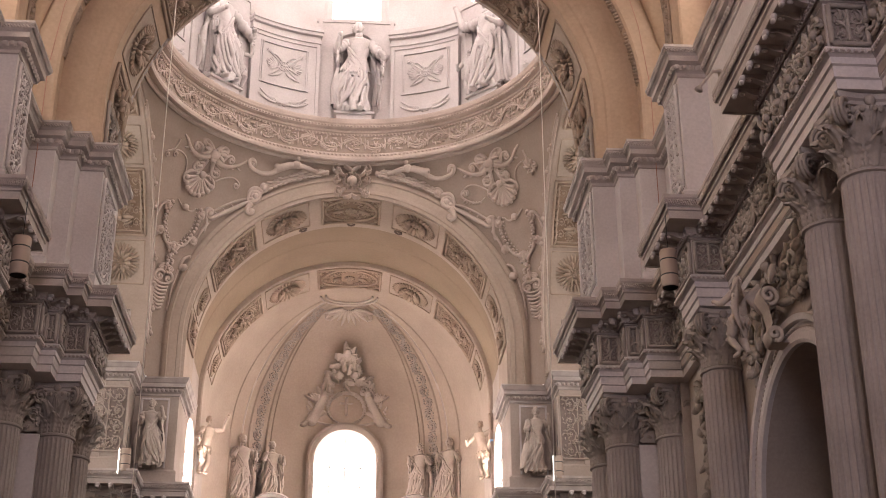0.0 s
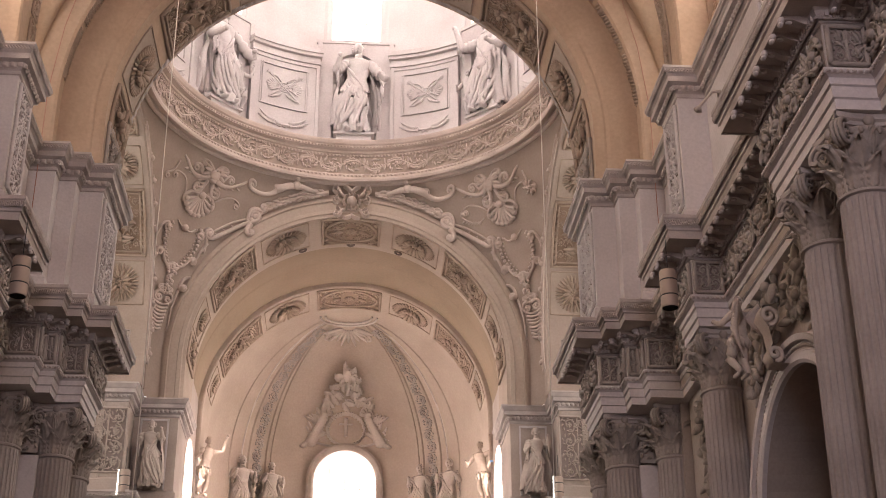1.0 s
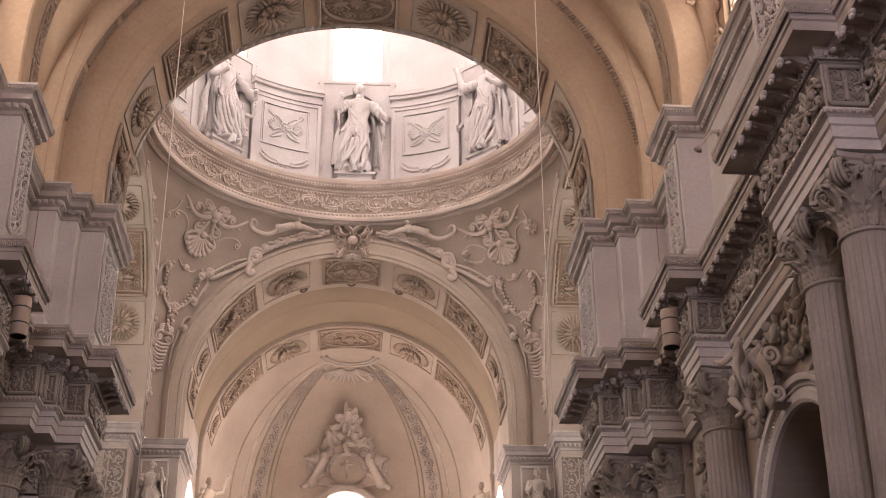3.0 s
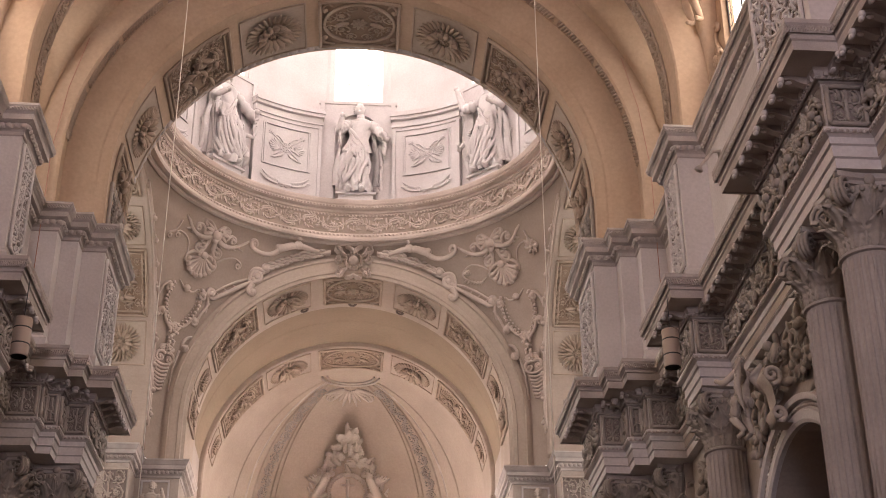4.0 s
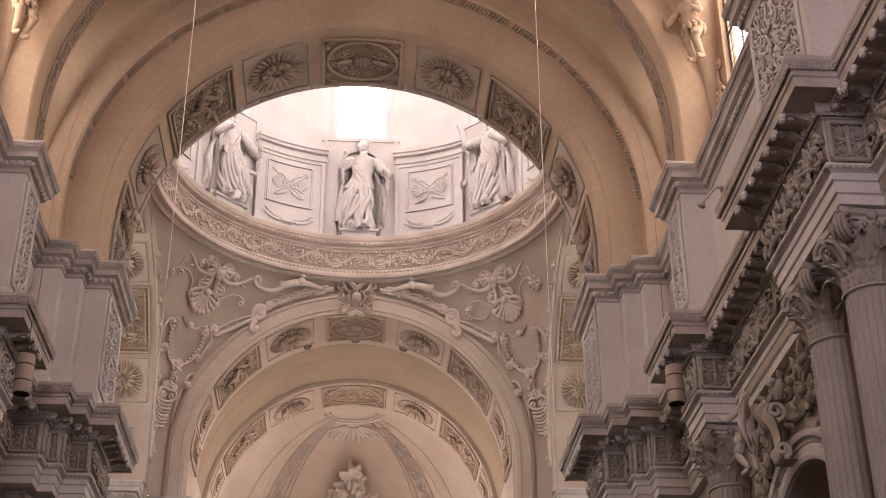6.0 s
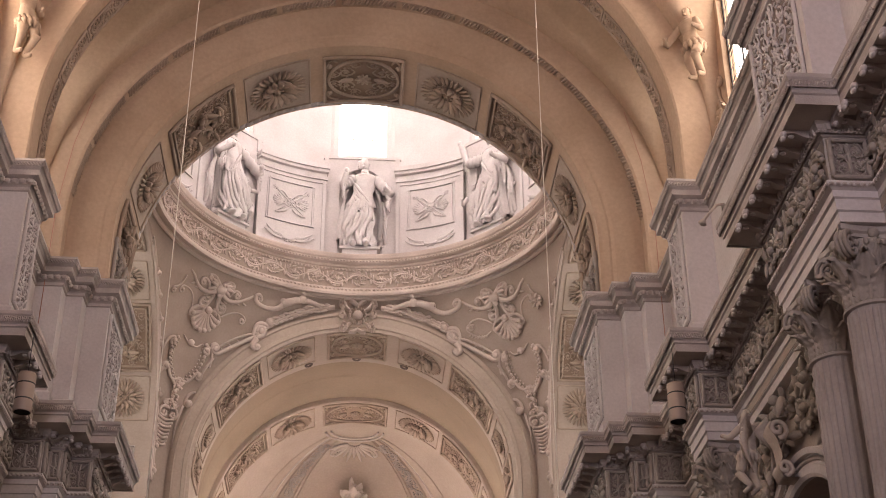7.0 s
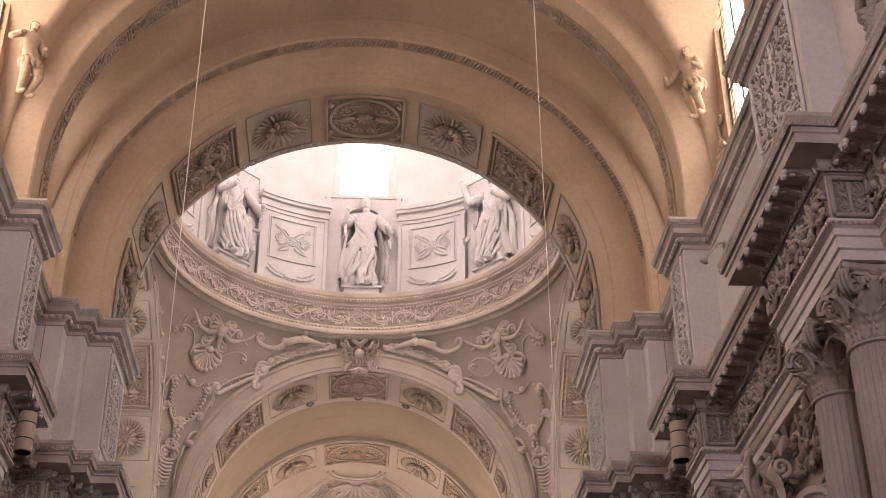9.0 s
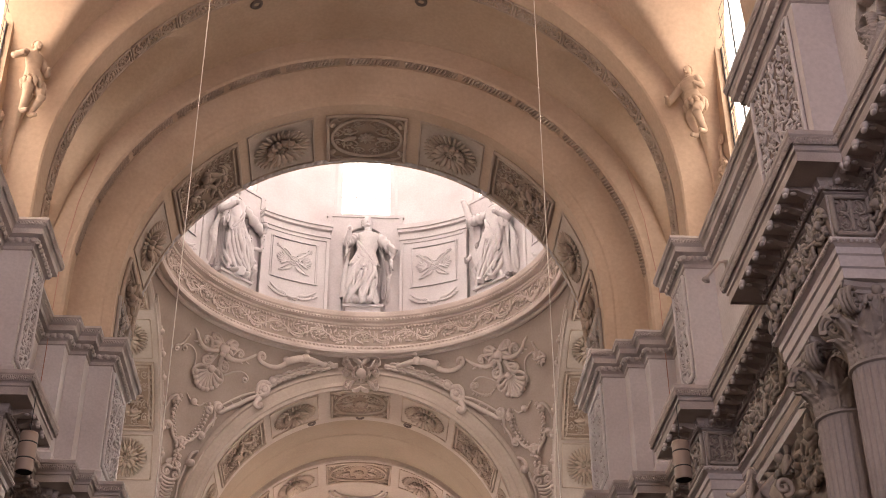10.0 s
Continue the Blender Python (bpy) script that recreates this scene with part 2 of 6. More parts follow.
def rinceau(c, rng, depth, period=None, mirror=False):
    """A running scroll of acanthus."""
    H = c.H
    period = period or H * 1.25
    n = max(int(round(c.L / period)), 1)
    period = c.L / n
    for k in range(n):
        x, up = (k + 0.5) * period, 1 if k % 2 == 0 else -1
        dirn = up
        if mirror and x > c.L / 2:
            up, dirn = (1 if (n - 1 - k) % 2 == 0 else -1), -(1 if (n - 1 - k) % 2 == 0 else -1)
        cy = H / 2 - up * H * 0.04
        r = min(H * 0.36, period * 0.40)
        a0 = math.pi * (1 if dirn == up else 0) + rng.uniform(-0.3, 0.3)
        c.spiral(x, cy, r, a0, 1.25, H * 0.045, depth * 0.8, dirn)
        for q in range(7):
            a = 2 * math.pi * q / 7 + rng.uniform(-0.2, 0.2)
            c.leaf(x + r * 0.95 * math.cos(a), cy + r * 0.95 * math.sin(a), a + dirn * 1.0, H * 0.20, H * 0.05, depth * rng.uniform(0.6, 1), dirn * 1.2)
        for q in range(5):
            a = 2 * math.pi * q / 5 + 0.3
            c.dot(x + r * 0.24 * math.cos(a), cy + r * 0.24 * math.sin(a), H * 0.05, depth)
        xs = x + period / 2
        if k < n - 1:
            for q in (-1, 1):
                c.leaf(xs, H / 2, q * 1.0 + (math.pi if up < 0 else 0), H * 0.34, H * 0.07, depth, q * 0.8)
                c.leaf(xs, H / 2 + q * H * 0.2, q * 1.57 + 0.5 * up, H * 0.2, H * 0.05, depth * 0.8, q * 0.9)
    return c


def foliage(c, rng, depth, count, size=1.0):
    """Crowded modelled leaves, symmetrical about the middle."""
    for k in range(count):
        x, y = rng.uniform(0, 0.5) * c.L, rng.uniform(0.08, 0.92) * c.H
        s = min(c.L, c.H) * rng.uniform(0.12, 0.24) * size
        a, cu, hh = rng.uniform(0, 6.28), rng.uniform(-2, 2), depth * rng.uniform(0.5, 1)
        c.leaf(x, y, a, s, s * 0.19, hh, cu)
        c.leaf(c.L - x, y, math.pi - a, s, s * 0.19, hh, -cu)
    return c


def candelabrum(c, rng, depth):
    """An upright stem with pairs of scrolls, for pilaster panels."""
    w = c.L
    c.border(w * 0.035, depth * 0.6)
    n = max(int(c.H / (w * 0.75)), 2)
    st = c.H / n
    c.line(w / 2, st * 0.2, w / 2, c.H - st * 0.2, w * 0.03, depth * 0.7)
    for k in range(n):
        y = (k + 0.5) * st
        for q in (-1, 1):
            c.spiral(w / 2 + q * w * 0.24, y, w * 0.16, (-1.2 if q > 0 else math.pi + 1.2), 1.2, w * 0.035, depth * 0.8, q)
            for j in range(4):
                c.leaf(w / 2 + q * w * 0.05, y - st * 0.35 + j * st * 0.2, (0.5 if q > 0 else math.pi - 0.5) + q * 0.2 * j, w * 0.26, w * 0.05, depth * rng.uniform(0.6, 1), q * 1.2)
            c.leaf(w / 2 + q * w * 0.36, y + st * 0.2, 1.57 - q * 0.6, w * 0.16, w * 0.045, depth * 0.8, q)
        c.dot(w / 2, y, w * 0.09, depth * 1.1)
        c.dot(w / 2, y + st * 0.33, w * 0.06, depth)
    return c


def leafband(c, rng, depth):
    """Slanting leaves in a row."""
    st = c.H * 0.36
    n = max(int(c.L / st), 1)
    for k in range(n):
        x = (k + 0.3) * c.L / n
        c.leaf(x, c.H * 0.12, 0.85, c.H * 0.85, c.H * 0.115, depth * rng.uniform(0.7, 1), 0.7)
        c.dot(x + st * 0.1, c.H * 0.8, c.H * 0.1, depth * 0.7)
    return c


def beads(c, depth, pitch):
    n = max(int(c.L / pitch), 1)
    for k in range(n):
        c.dot((k + 0.5) * c.L / n, c.H / 2, min(c.H / 2, pitch * 0.46), depth)
    return c


class Modelled(Solid):
    """Stucco modelled in the round on a surface: place(u, v, h) gives the point u across, v up and h out of it."""

    def cord(self, pts, r0, r1, h=None, n=7):
        k = max(len(pts) - 1, 1)
        rad = [r0 + (r1 - r0) * i / k for i in range(len(pts))]
        self.tube([self.place(u, v, r * 0.9 if h is None else h) for (u, v), r in zip(pts, rad)], rad, n)
        return self

    def curl(self, p0, mid, p1, r0, r1, c0=0.0, c1=0.0, turns=1.15, h=None, n=18):
        """A bent cord from p0 to p1 that rolls up at its ends; c0 and c1 are the rolls' radii, positive to the left."""
        t = np.linspace(0, 1, n)[:, None]
        pts = (1 - t) ** 2 * np.array(p0) + 2 * t * (1 - t) * np.array(mid) + t * t * np.array(p1)

        def roll(end, before, c):
            a = math.atan2(end[1] - before[1], end[0] - before[0])
            g, r = (1, c) if c > 0 else (-1, -c)
            cx, cy = end[0] - g * r * math.sin(a), end[1] + g * r * math.cos(a)
            a0 = a - g * math.pi / 2
            m = int(16 * turns)
            return [(cx + r * (1 - 0.8 * i / m) * math.cos(a0 + g * 6.2832 * turns * i / m), cy + r * (1 - 0.8 * i / m) * math.sin(a0 + g * 6.2832 * turns * i / m)) for i in range(1, m + 1)]
        line = [tuple(q) for q in pts]
        if c1:
            line += roll(line[-1], line[-2], c1)
            self.knob(line[-1], r1 * 1.5)
        if c0:
            line = roll(tuple(pts[0]), tuple(pts[1]), c0)[::-1] + line
            self.knob(line[0], r0 * 1.5)
        return self.cord(line, r0, r1, h)

    def knob(self, p, r, h=None):
        return self.ball(self.place(p[0], p[1], r * 0.8 if h is None else h), r, 9, 6)

    def frond(self, p, a, ln, w, bend=0.0, rise=1.0):
        """A pointed leaf that lifts off the ground towards its tip."""
        x, y, pts, rad, hs = p[0], p[1], [], [], []
        for i in range(7):
            t = i / 6
            pts.append((x, y))
            rad.append(max(w * math.sin(math.pi * (0.14 + 0.84 * t)) ** 0.8, 0.15 * w))
            hs.append(w * (0.55 + rise * t))
            x, y = x + math.cos(a + bend * t) * ln / 6, y + math.sin(a + bend * t) * ln / 6
        self.tube([self.place(u, v, g) for (u, v), g in zip(pts, hs)], rad, 6)
        return self


def modelled(place):
    so = Modelled(True)
    so.place = place
    return so


def flat(x0, y0, z0, ux, uy, nx_, ny_):
    """A mapping onto an upright plane: from a corner, along (ux, uy), up, out along (nx_, ny_)."""
    return lambda u, v, h: (x0 + ux * u + nx_ * h, y0 + uy * u + ny_ * h, z0 + v)


def on_soffit(r, zc, y0, a0, a1, length, axis="y", cx=0.0):
    """A mapping onto an arch's soffit: u runs round the arch from a0 to a1 degrees, v along its depth from y0."""
    def fn(u, v, h):
        t = np.radians(a0 + (a1 - a0) * u / length)
        x, z = (r - h) * np.cos(t), zc + (r - h) * np.sin(t)
        return (cx + x, y0 + v, z) if axis == "y" else (y0 + v, cx + x, z)
    return fn


def on_face(y, zc, r0, a0, a1, length, out=-1):
    """A mapping onto an arch's upright face: u round the arch, v outwards from r0."""
    def fn(u, v, h):
        t = np.radians(a0 + (a1 - a0) * u / length)
        return ((r0 + v) * np.cos(t), y + out * h, zc + (r0 + v) * np.sin(t))
    return fn

# ---------------------------------------------------------------- the church's plan
Z_ARC0, Z_FR0, Z_FR1, Z_COR = 13.08, 13.75, 14.65, 15.40     # architrave, frieze, cornice
Z_ATT = 19.72                                                # top of the attic's cornice
CY, HALF = 45.23, 8.33                                       # middle and half width of the crossing
R_ARCH, ZC = 6.5, 21.55                                      # crossing arches
R_WEST, Z_WEST = 6.78, 21.22                                  # the arch between nave and crossing
Y_W0, Y_W1, Y_E0, Y_E1 = 34.1, 36.9, 53.56, 56.5             # west and east arch
rng = random.Random(7)


def arched_wall(u0, u1, z0, z1, uc, r, zs, zb, d0, d1, place, n=24):
    """A wall with a round-headed opening: place(u, d, z) sets it up; d0 is the inner face, d1 the outer."""
    so = Solid()
    us = [uc - r * math.cos(math.pi * k / n) for k in range(n + 1)]
    zt = [zs + r * math.sin(math.pi * k / n) for k in range(n + 1)]
    for d, fl in ((d0, False), (d1, True)):
        so.grid([[place(u, d, z) for u in (u0, uc - r)] for z in (z0, z1)], flip=fl)
        so.grid([[place(u, d, z) for u in (uc + r, u1)] for z in (z0, z1)], flip=fl)
        so.grid([[place(u, d, z) for u, z in zip(us, zt)], [place(u, d, z1) for u in us]], flip=fl)
        if zb > z0:
            so.grid([[place(u, d, z) for u in (uc - r, uc + r)] for z in (z0, zb)], flip=fl)
    edge = [(uc - r, zb)] + list(zip(us, zt)) + [(uc + r, zb)]
    so.grid([[place(u, d, z) for u, z in edge] for d in (d0, d1)])
    if zb > z0:
        so.grid([[place(u, d, zb) for u in (uc - r, uc + r)] for d in (d0, d1)])
    so.grid([[place(u, d, z1) for u in (u0, u1)] for d in (d0, d1)])
    so.grid([[place(u, d, z0) for u in (u0, u1)] for d in (d0, d1)])
    for u in (u0, u1):
        so.grid([[place(u, d, z) for z in (z0, z1)] for d in (d0, d1)])
    return so


def structure(name, me, mat, label, category):
    return tagged(part(name, me, mat), label, category, "", "structure")


# floor and closing walls
structure("floor", Solid().box(-20, 20, -9, 75, -0.3, 0.0), FLOOR, "grey and reddish stone floor of the church", "floor")
structure("wall_facade", arched_wall(-12, 12, 0, 32, 0, 3.6, 16.0, 10.5, -7.5, -9.0, lambda u, d, z: (u, d, z)), WALL, "plain entrance wall with one large window", "wall")

NAVE_PATH = [(8.4, -7.4), (8.4, 9.2), (7.65, 9.2), (7.65, 12.7), (8.4, 12.7), (8.4, 18.7), (7.65, 18.7), (7.65, 22.2), (8.4, 22.2), (8.4, 28.0), (7.65, 28.0),
             (7.65, 29.55), (8.4, 29.55), (8.4, 32.8), (7.57, 32.8), (7.57, 33.4), (7.2, 33.4), (7.2, 34.1), (6.58, 34.1), (6.58, 36.45), (9.2, 36.45), (9.2, 38.7), (13.0, 38.7)]
ATTIC_PATH = [(8.45, -7.4), (8.45, 9.3), (7.75, 9.3), (7.75, 12.6), (8.45, 12.6), (8.45, 18.9), (7.75, 18.9), (7.75, 22.0), (8.45, 22.0), (8.45, 28.3), (7.75, 28.3),
              (7.75, 29.75), (8.45, 29.75), (8.45, 33.0), (7.75, 33.0), (7.75, 33.55), (7.3, 33.55), (7.3, 34.15), (6.68, 34.15), (6.68, 36.6), (9.2, 36.6), (9.2, 38.7), (13.0, 38.7)]
EAST_PATH = [(13, 51.75), (8.33, 51.75), (8.33, 53.56), (6.6, 53.56), (6.6, 56.5), (7.9, 56.5), (7.9, 61.1), (6.6, 61.1), (6.6, 64.3)]
EAST_ATTIC = [(13, 51.75), (8.33, 51.75), (8.33, 53.56), (6.6, 53.56), (6.6, 56.5), (6.7, 56.5)]
ARCHITRAVE = [(-0.78, 13.08), (-0.10, 13.08), (-0.10, 13.26), (-0.06, 13.28), (-0.06, 13.48), (-0.02, 13.50), (-0.02, 13.62), (0.05, 13.66), (0.08, 13.72), (0.08, 13.75), (0.0, 13.76)]
FRIEZE = [(0.0, 13.75), (0.0, 14.65)]
CORNICE = [(0.0, 14.62), (0.05, 14.64), (0.05, 14.70), (0.10, 14.72), (0.14, 14.80), (0.14, 14.88), (0.58, 14.90), (0.58, 14.86), (0.60, 14.86), (0.60, 15.04), (0.635, 15.06), (0.635, 15.11),
           (0.65, 15.14), (0.69, 15.28), (0.72, 15.32), (0.72, 15.40), (-1.2, 15.42)]
ATT_BASE = [(0.10, 15.42), (0.10, 15.95), (0.04, 16.02), (0.0, 16.05)]
ATT_WALL = [(0.0, 16.0), (0.0, 19.05)]
ATT_CORN = [(0.0, 19.02), (0.04, 19.04), (0.04, 19.12), (0.10, 19.18), (0.12, 19.30), (0.26, 19.34), (0.26, 19.48), (0.30, 19.52), (0.36, 19.64), (0.38, 19.66), (0.38, 19.72), (-1.4, 19.74)]

for s in (-1, 1):
    side = "south" if s > 0 else "north"
    # lower wall with the chapel arches
    lower = arched_wall(20.0, 33.2, 0, 13.3, 24.97, 2.75, 8.15, 0, 8.7, 10.2, lambda u, d, z: (d, u, z)).mirrored(s)
    structure("wall_%s_nave" % side, lower, WALL, "pale stucco nave wall with a chapel arch", "wall")
    lower = arched_wall(-9, 20.0, 0, 13.3, 15.6, 2.2, 8.4, 0, 8.7, 10.2, lambda u, d, z: (d, u, z)).mirrored(s)
    structure("wall_%s_nave_entrance" % side, lower, WALL, "pale stucco nave wall towards the entrance", "wall")
    core = Solid().box(8.45, 10.2, -9, 33.2, 13.3, 16.0)
    structure("wall_%s_entablature_core" % side, core.mirrored(s), WALL, "plain masonry behind the entablature", "wall")
    # stepped crossing pier, and the piers behind the columns
    pier = Solid().box(7.45, 12.5, 35.0, 38.7, 0, 13.2).box(8.5, 12.0, 33.3, 35.1, 0, 13.2)
    structure("pier_west_%s" % side, pier.mirrored(s), WALL, "stepped pale crossing pier behind the columns", "pier")
    pier = Solid().box(8.33, 13.0, 51.75, 57.5, 0, 13.2).box(6.6, 8.4, 53.56, 57.5, 0, 13.2)
    structure("pier_east_%s" % side, pier.mirrored(s), WALL, "pale crossing pier of the choir arch", "pier")
    # entablature and attic
    for nm, path in (("nave", NAVE_PATH), ("choir", EAST_PATH)):
        ent = group_at("trim_entablature_%s_%s" % (nm, side), None, "heavy stucco entablature with carved frieze and bracketed cornice", "entablature", "", "structure")
        part("architrave", run(path, ARCHITRAVE, s), PALE, ent)
        part("frieze", run(path, FRIEZE, s), TRIM, ent)
        part("cornice_soffit", run(path, CORNICE[:8], s), TRIM, ent)
        part("cornice", run(path, CORNICE[7:], s), TRIM, ent, "dusty projecting cornice")
        apath = ATTIC_PATH if nm == "nave" else EAST_ATTIC
        att = group_at("trim_attic_%s_%s" % (nm, side), None, "pale attic zone with panelled piers under a moulded cornice", "attic", "", "structure")
        body = PALE if nm == "nave" else WALL
        part("plinth", run(apath, ATT_BASE, s), body, att)
        part("attic_wall", run(apath, ATT_WALL, s), body, att)
        part("attic_cornice", run(apath, ATT_CORN, s), TRIM, att)
    # clerestory wall with its windows
    for a, b, c, r in ((22.0, 28.4, 25.3, 2.25), (28.4, 34.2, 31.4, 0.75), (-9, 22.0, 12.0, 2.0)):
        w = arched_wall(a, b, 19.6, 30.5, c, r, 25.3, 19.9, 9.0, 9.3, lambda u, d, z: (d, u, z)).mirrored(s)
        structure("wall_%s_clerestory" % side, w, VAULT, "warm ochre clerestory wall round an arched window", "wall")
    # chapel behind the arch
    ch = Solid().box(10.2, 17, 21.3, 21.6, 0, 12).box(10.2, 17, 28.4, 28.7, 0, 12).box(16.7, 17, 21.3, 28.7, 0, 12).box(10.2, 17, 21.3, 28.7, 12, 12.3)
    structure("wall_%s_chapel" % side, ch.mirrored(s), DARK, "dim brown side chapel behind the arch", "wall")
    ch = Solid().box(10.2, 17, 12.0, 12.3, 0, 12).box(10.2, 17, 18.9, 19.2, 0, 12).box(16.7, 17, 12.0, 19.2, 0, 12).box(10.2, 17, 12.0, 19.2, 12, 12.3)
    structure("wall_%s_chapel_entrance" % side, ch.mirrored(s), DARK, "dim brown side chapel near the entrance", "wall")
    # transept
    tr = Solid().box(18, 18.6, 38, 53, 0, 12).box(18, 18.6, 38, 42.5, 12, 30).box(18, 18.6, 48, 53, 12, 30).box(18, 18.6, 42.5, 48, 22, 30)
    tr.box(9.2, 18.6, 38.3, 38.75, 0, 21.6).box(9.2, 18.6, 51.7, 52.2, 0, 21.6)
    structure("wall_%s_transept" % side, tr.mirrored(s), WALL, "plain transept walls with one tall window", "wall")
    tv = arch([(6.52, 9.0), (6.52, 18.3)], ZC, CY, axis="x", n=40)
    structure("ceiling_%s_transept" % side, tv.mirrored(s), VAULT, "plain barrel vault of the transept", "ceiling")

# nave vault with lunettes
R_V, ZV = 8.7, 21.2
LUNES = [(25.0, 3.2, 7.3), (31.35, 1.62, 7.0), (12.0, 3.2, 7.3)]


def vault_grid():
    ys = np.concatenate([np.arange(-9, 21.9, 0.35), np.arange(22.0, 34.3, 0.1)])
    th = np.concatenate([[-90.0], np.linspace(-90, 90, 91), [90.0]])
    p = np.zeros((len(ys), len(th), 3))
    for i, y in enumerate(ys):
        lun = -1e9
        for c, r, h in LUNES:
            if abs(y - c) < r:
                lun = max(lun, ZV - 0.6 + (h + 0.6) * math.sqrt(1 - ((y - c) / r) ** 2))
        for j, t in enumerate(th):
            x = R_V * math.sin(radians(t))
            z = ZV + R_V * math.cos(radians(t))
            if j in (0, len(th) - 1):
                x *= 9.05 / R_V
            p[i, j] = (x, y, max(z, lun))
    so = Solid(True)
    return so.grid(p, flip=True)


structure("ceiling_nave_vault", vault_grid(), VAULT, "warm ochre barrel vault with window lunettes", "ceiling")

# transverse rib and the two orders of the west crossing arch
rib = arch([(8.9, 28.3), (7.95, 28.3), (7.9, 28.34), (7.9, 29.66), (7.95, 29.7), (8.9, 29.7)], ZV, n=72, drop=1.5)
structure("trim_rib_nave", rib, VAULT, "plain transverse rib of the nave vault", "rib")
rib = arch([(8.9, 18.9), (7.95, 18.9), (7.9, 18.94), (7.9, 21.96), (7.95, 22.0), (8.9, 22.0)], ZV, n=48, drop=1.5)
structure("trim_rib_nave_entrance", rib, VAULT, "broad transverse rib of the nave vault", "rib")
orders = arch([(9.0, 33.0), (8.02, 33.0), (7.95, 33.04), (7.95, 33.45), (7.75, 33.5), (7.45, 33.6), (7.2, 33.7), (7.1, 33.72), (7.05, 33.76), (6.86, 33.8), (R_WEST, 33.84), (R_WEST, Y_W1), (6.86, Y_W1), (6.86, 37.0), (7.4, 37.0)], Z_WEST, n=80, drop=1.5)
structure("arch_west_crossing", orders, VAULT, "stepped ochre crossing arch with carved soffit", "arch")

# east arch, choir vault and the band before the apse
east = arch([(7.6, 53.5), (7.35, 53.5), (7.35, 53.38), (7.22, 53.34), (7.18, 53.42), (6.85, 53.44), (6.82, 53.38), (6.66, 53.36), (6.62, 53.42), (6.5, 53.44), (6.5, Y_E1), (6.7, Y_E1 + 0.02), (7.4, Y_E1 + 0.02)], ZC, n=80, drop=1.85)
structure("arch_east_crossing", east, CHOIR, "pale moulded choir arch with carved soffit", "arch")
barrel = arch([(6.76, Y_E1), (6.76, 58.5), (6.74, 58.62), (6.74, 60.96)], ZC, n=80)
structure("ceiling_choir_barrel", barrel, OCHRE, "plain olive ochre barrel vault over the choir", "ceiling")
band = arch([(7.2, 60.95), (6.56, 60.95), (6.5, 60.99), (6.5, 63.55), (6.54, 63.6), (6.54, 64.36), (6.9, 64.36)], ZC, n=80, drop=1.85)
structure("arch_apse_band", band, CHOIR, "pale arch band with carved panels before the apse", "arch")
for s in (-1, 1):
    side = "south" if s > 0 else "north"
    w = arched_wall(56.4, 61.2, 15.3, 24.0, 59.2, 1.6, 18.2, 15.6, 6.7, 7.2, lambda u, d, z: (d, u, z)).mirrored(s)
    structure("wall_%s_choir" % side, w, WALL, "choir side wall with an arched window", "wall")
    w = Solid().box(6.6, 8.3, 61.16, 64.3, 0, 19.68).box(7.9, 8.3, 56.4, 61.2, 0, 15.4)
    structure("wall_%s_choir_pier" % side, w.mirrored(s), WALL, "plain choir wall and pier", "wall")
    tarch = arch([(7.78, 8.31), (7.62, 8.02), (7.2, 7.97), (6.98, 7.95), (6.94, 7.84), (6.86, 7.82), (6.82, 7.92), (6.70, 7.93), (6.66, 7.84), (6.56, 7.83), (6.5, 7.90), (6.5, 11.0), (6.9, 11.0)], ZC, CY, axis="x", n=64, drop=1.85)
    structure("arch_%s_transept" % side, tarch.mirrored(s), PENDENT, "ochre transept arch with carved soffit panels", "arch")

# pendentives, over the four arches
R_PEN = math.hypot(HALF, 7.4)


def pendentive():
    """One spherical triangle between two arches, about the diagonal."""
    rows = []
    zs_ = [19.7] + list(np.linspace(ZC, ZC + 7.3, 40)) + [29.2, 29.75]
    for z in zs_:
        q = min(max(z - ZC, 0), 7.3)
        r = math.sqrt(R_PEN ** 2 - q * q)
        t = math.sqrt(7.4 ** 2 - q * q)
        a0 = math.atan2(t, HALF)
        if z > ZC + 7.3:
            r, a0 = (8.31, 0.0) if z < 29.5 else (8.0, 0.0)
        rows.append([(r * math.sin(a), r * math.cos(a), z) for a in np.linspace(a0, math.pi / 2 - a0, 41)])
    return Solid(True).grid(rows, flip=True)


PEN = pendentive().mesh("pendentive")
for k in range(4):
    ob = part("wall_pendentive_%d" % (k + 1), PEN, PENDENT, None, "", pose(0, CY, 0, 0, 0, 90 * k))
    tagged(ob, "pale curved pendentive under the drum", "pendentive", "", "structure")

# drum and dome
RING = [(8.35, 29.62), (8.12, 29.60), (8.12, 29.46), (8.04, 29.42), (7.94, 29.46), (7.94, 29.57), (7.80, 29.57), (7.76, 29.48), (7.66, 29.48), (7.62, 29.56), (7.62, 29.66), (7.70, 29.68), (7.70, 29.80), (7.76, 29.86), (7.80, 29.9)]
RINGFR = [(7.80, 29.88), (7.80, 30.72)]
RINGCO = [(7.80, 30.70), (7.74, 30.72), (7.74, 30.80), (7.66, 30.84), (7.66, 30.94), (7.48, 30.98), (7.48, 31.10), (7.42, 31.16), (7.38, 31.28), (7.38, 31.34), (8.7, 31.36)]
drum_ring = group_at("trim_drum_ring", pose(0, CY, 0), "round stucco ring cornice with a scrolled frieze", "cornice", "", "structure")
part("ring_moulding", Solid().turn(RING, 144), PENDENT_RELIEF, drum_ring)
part("ring_frieze", Solid(True).turn(RINGFR, 144), PENDENT, drum_ring)
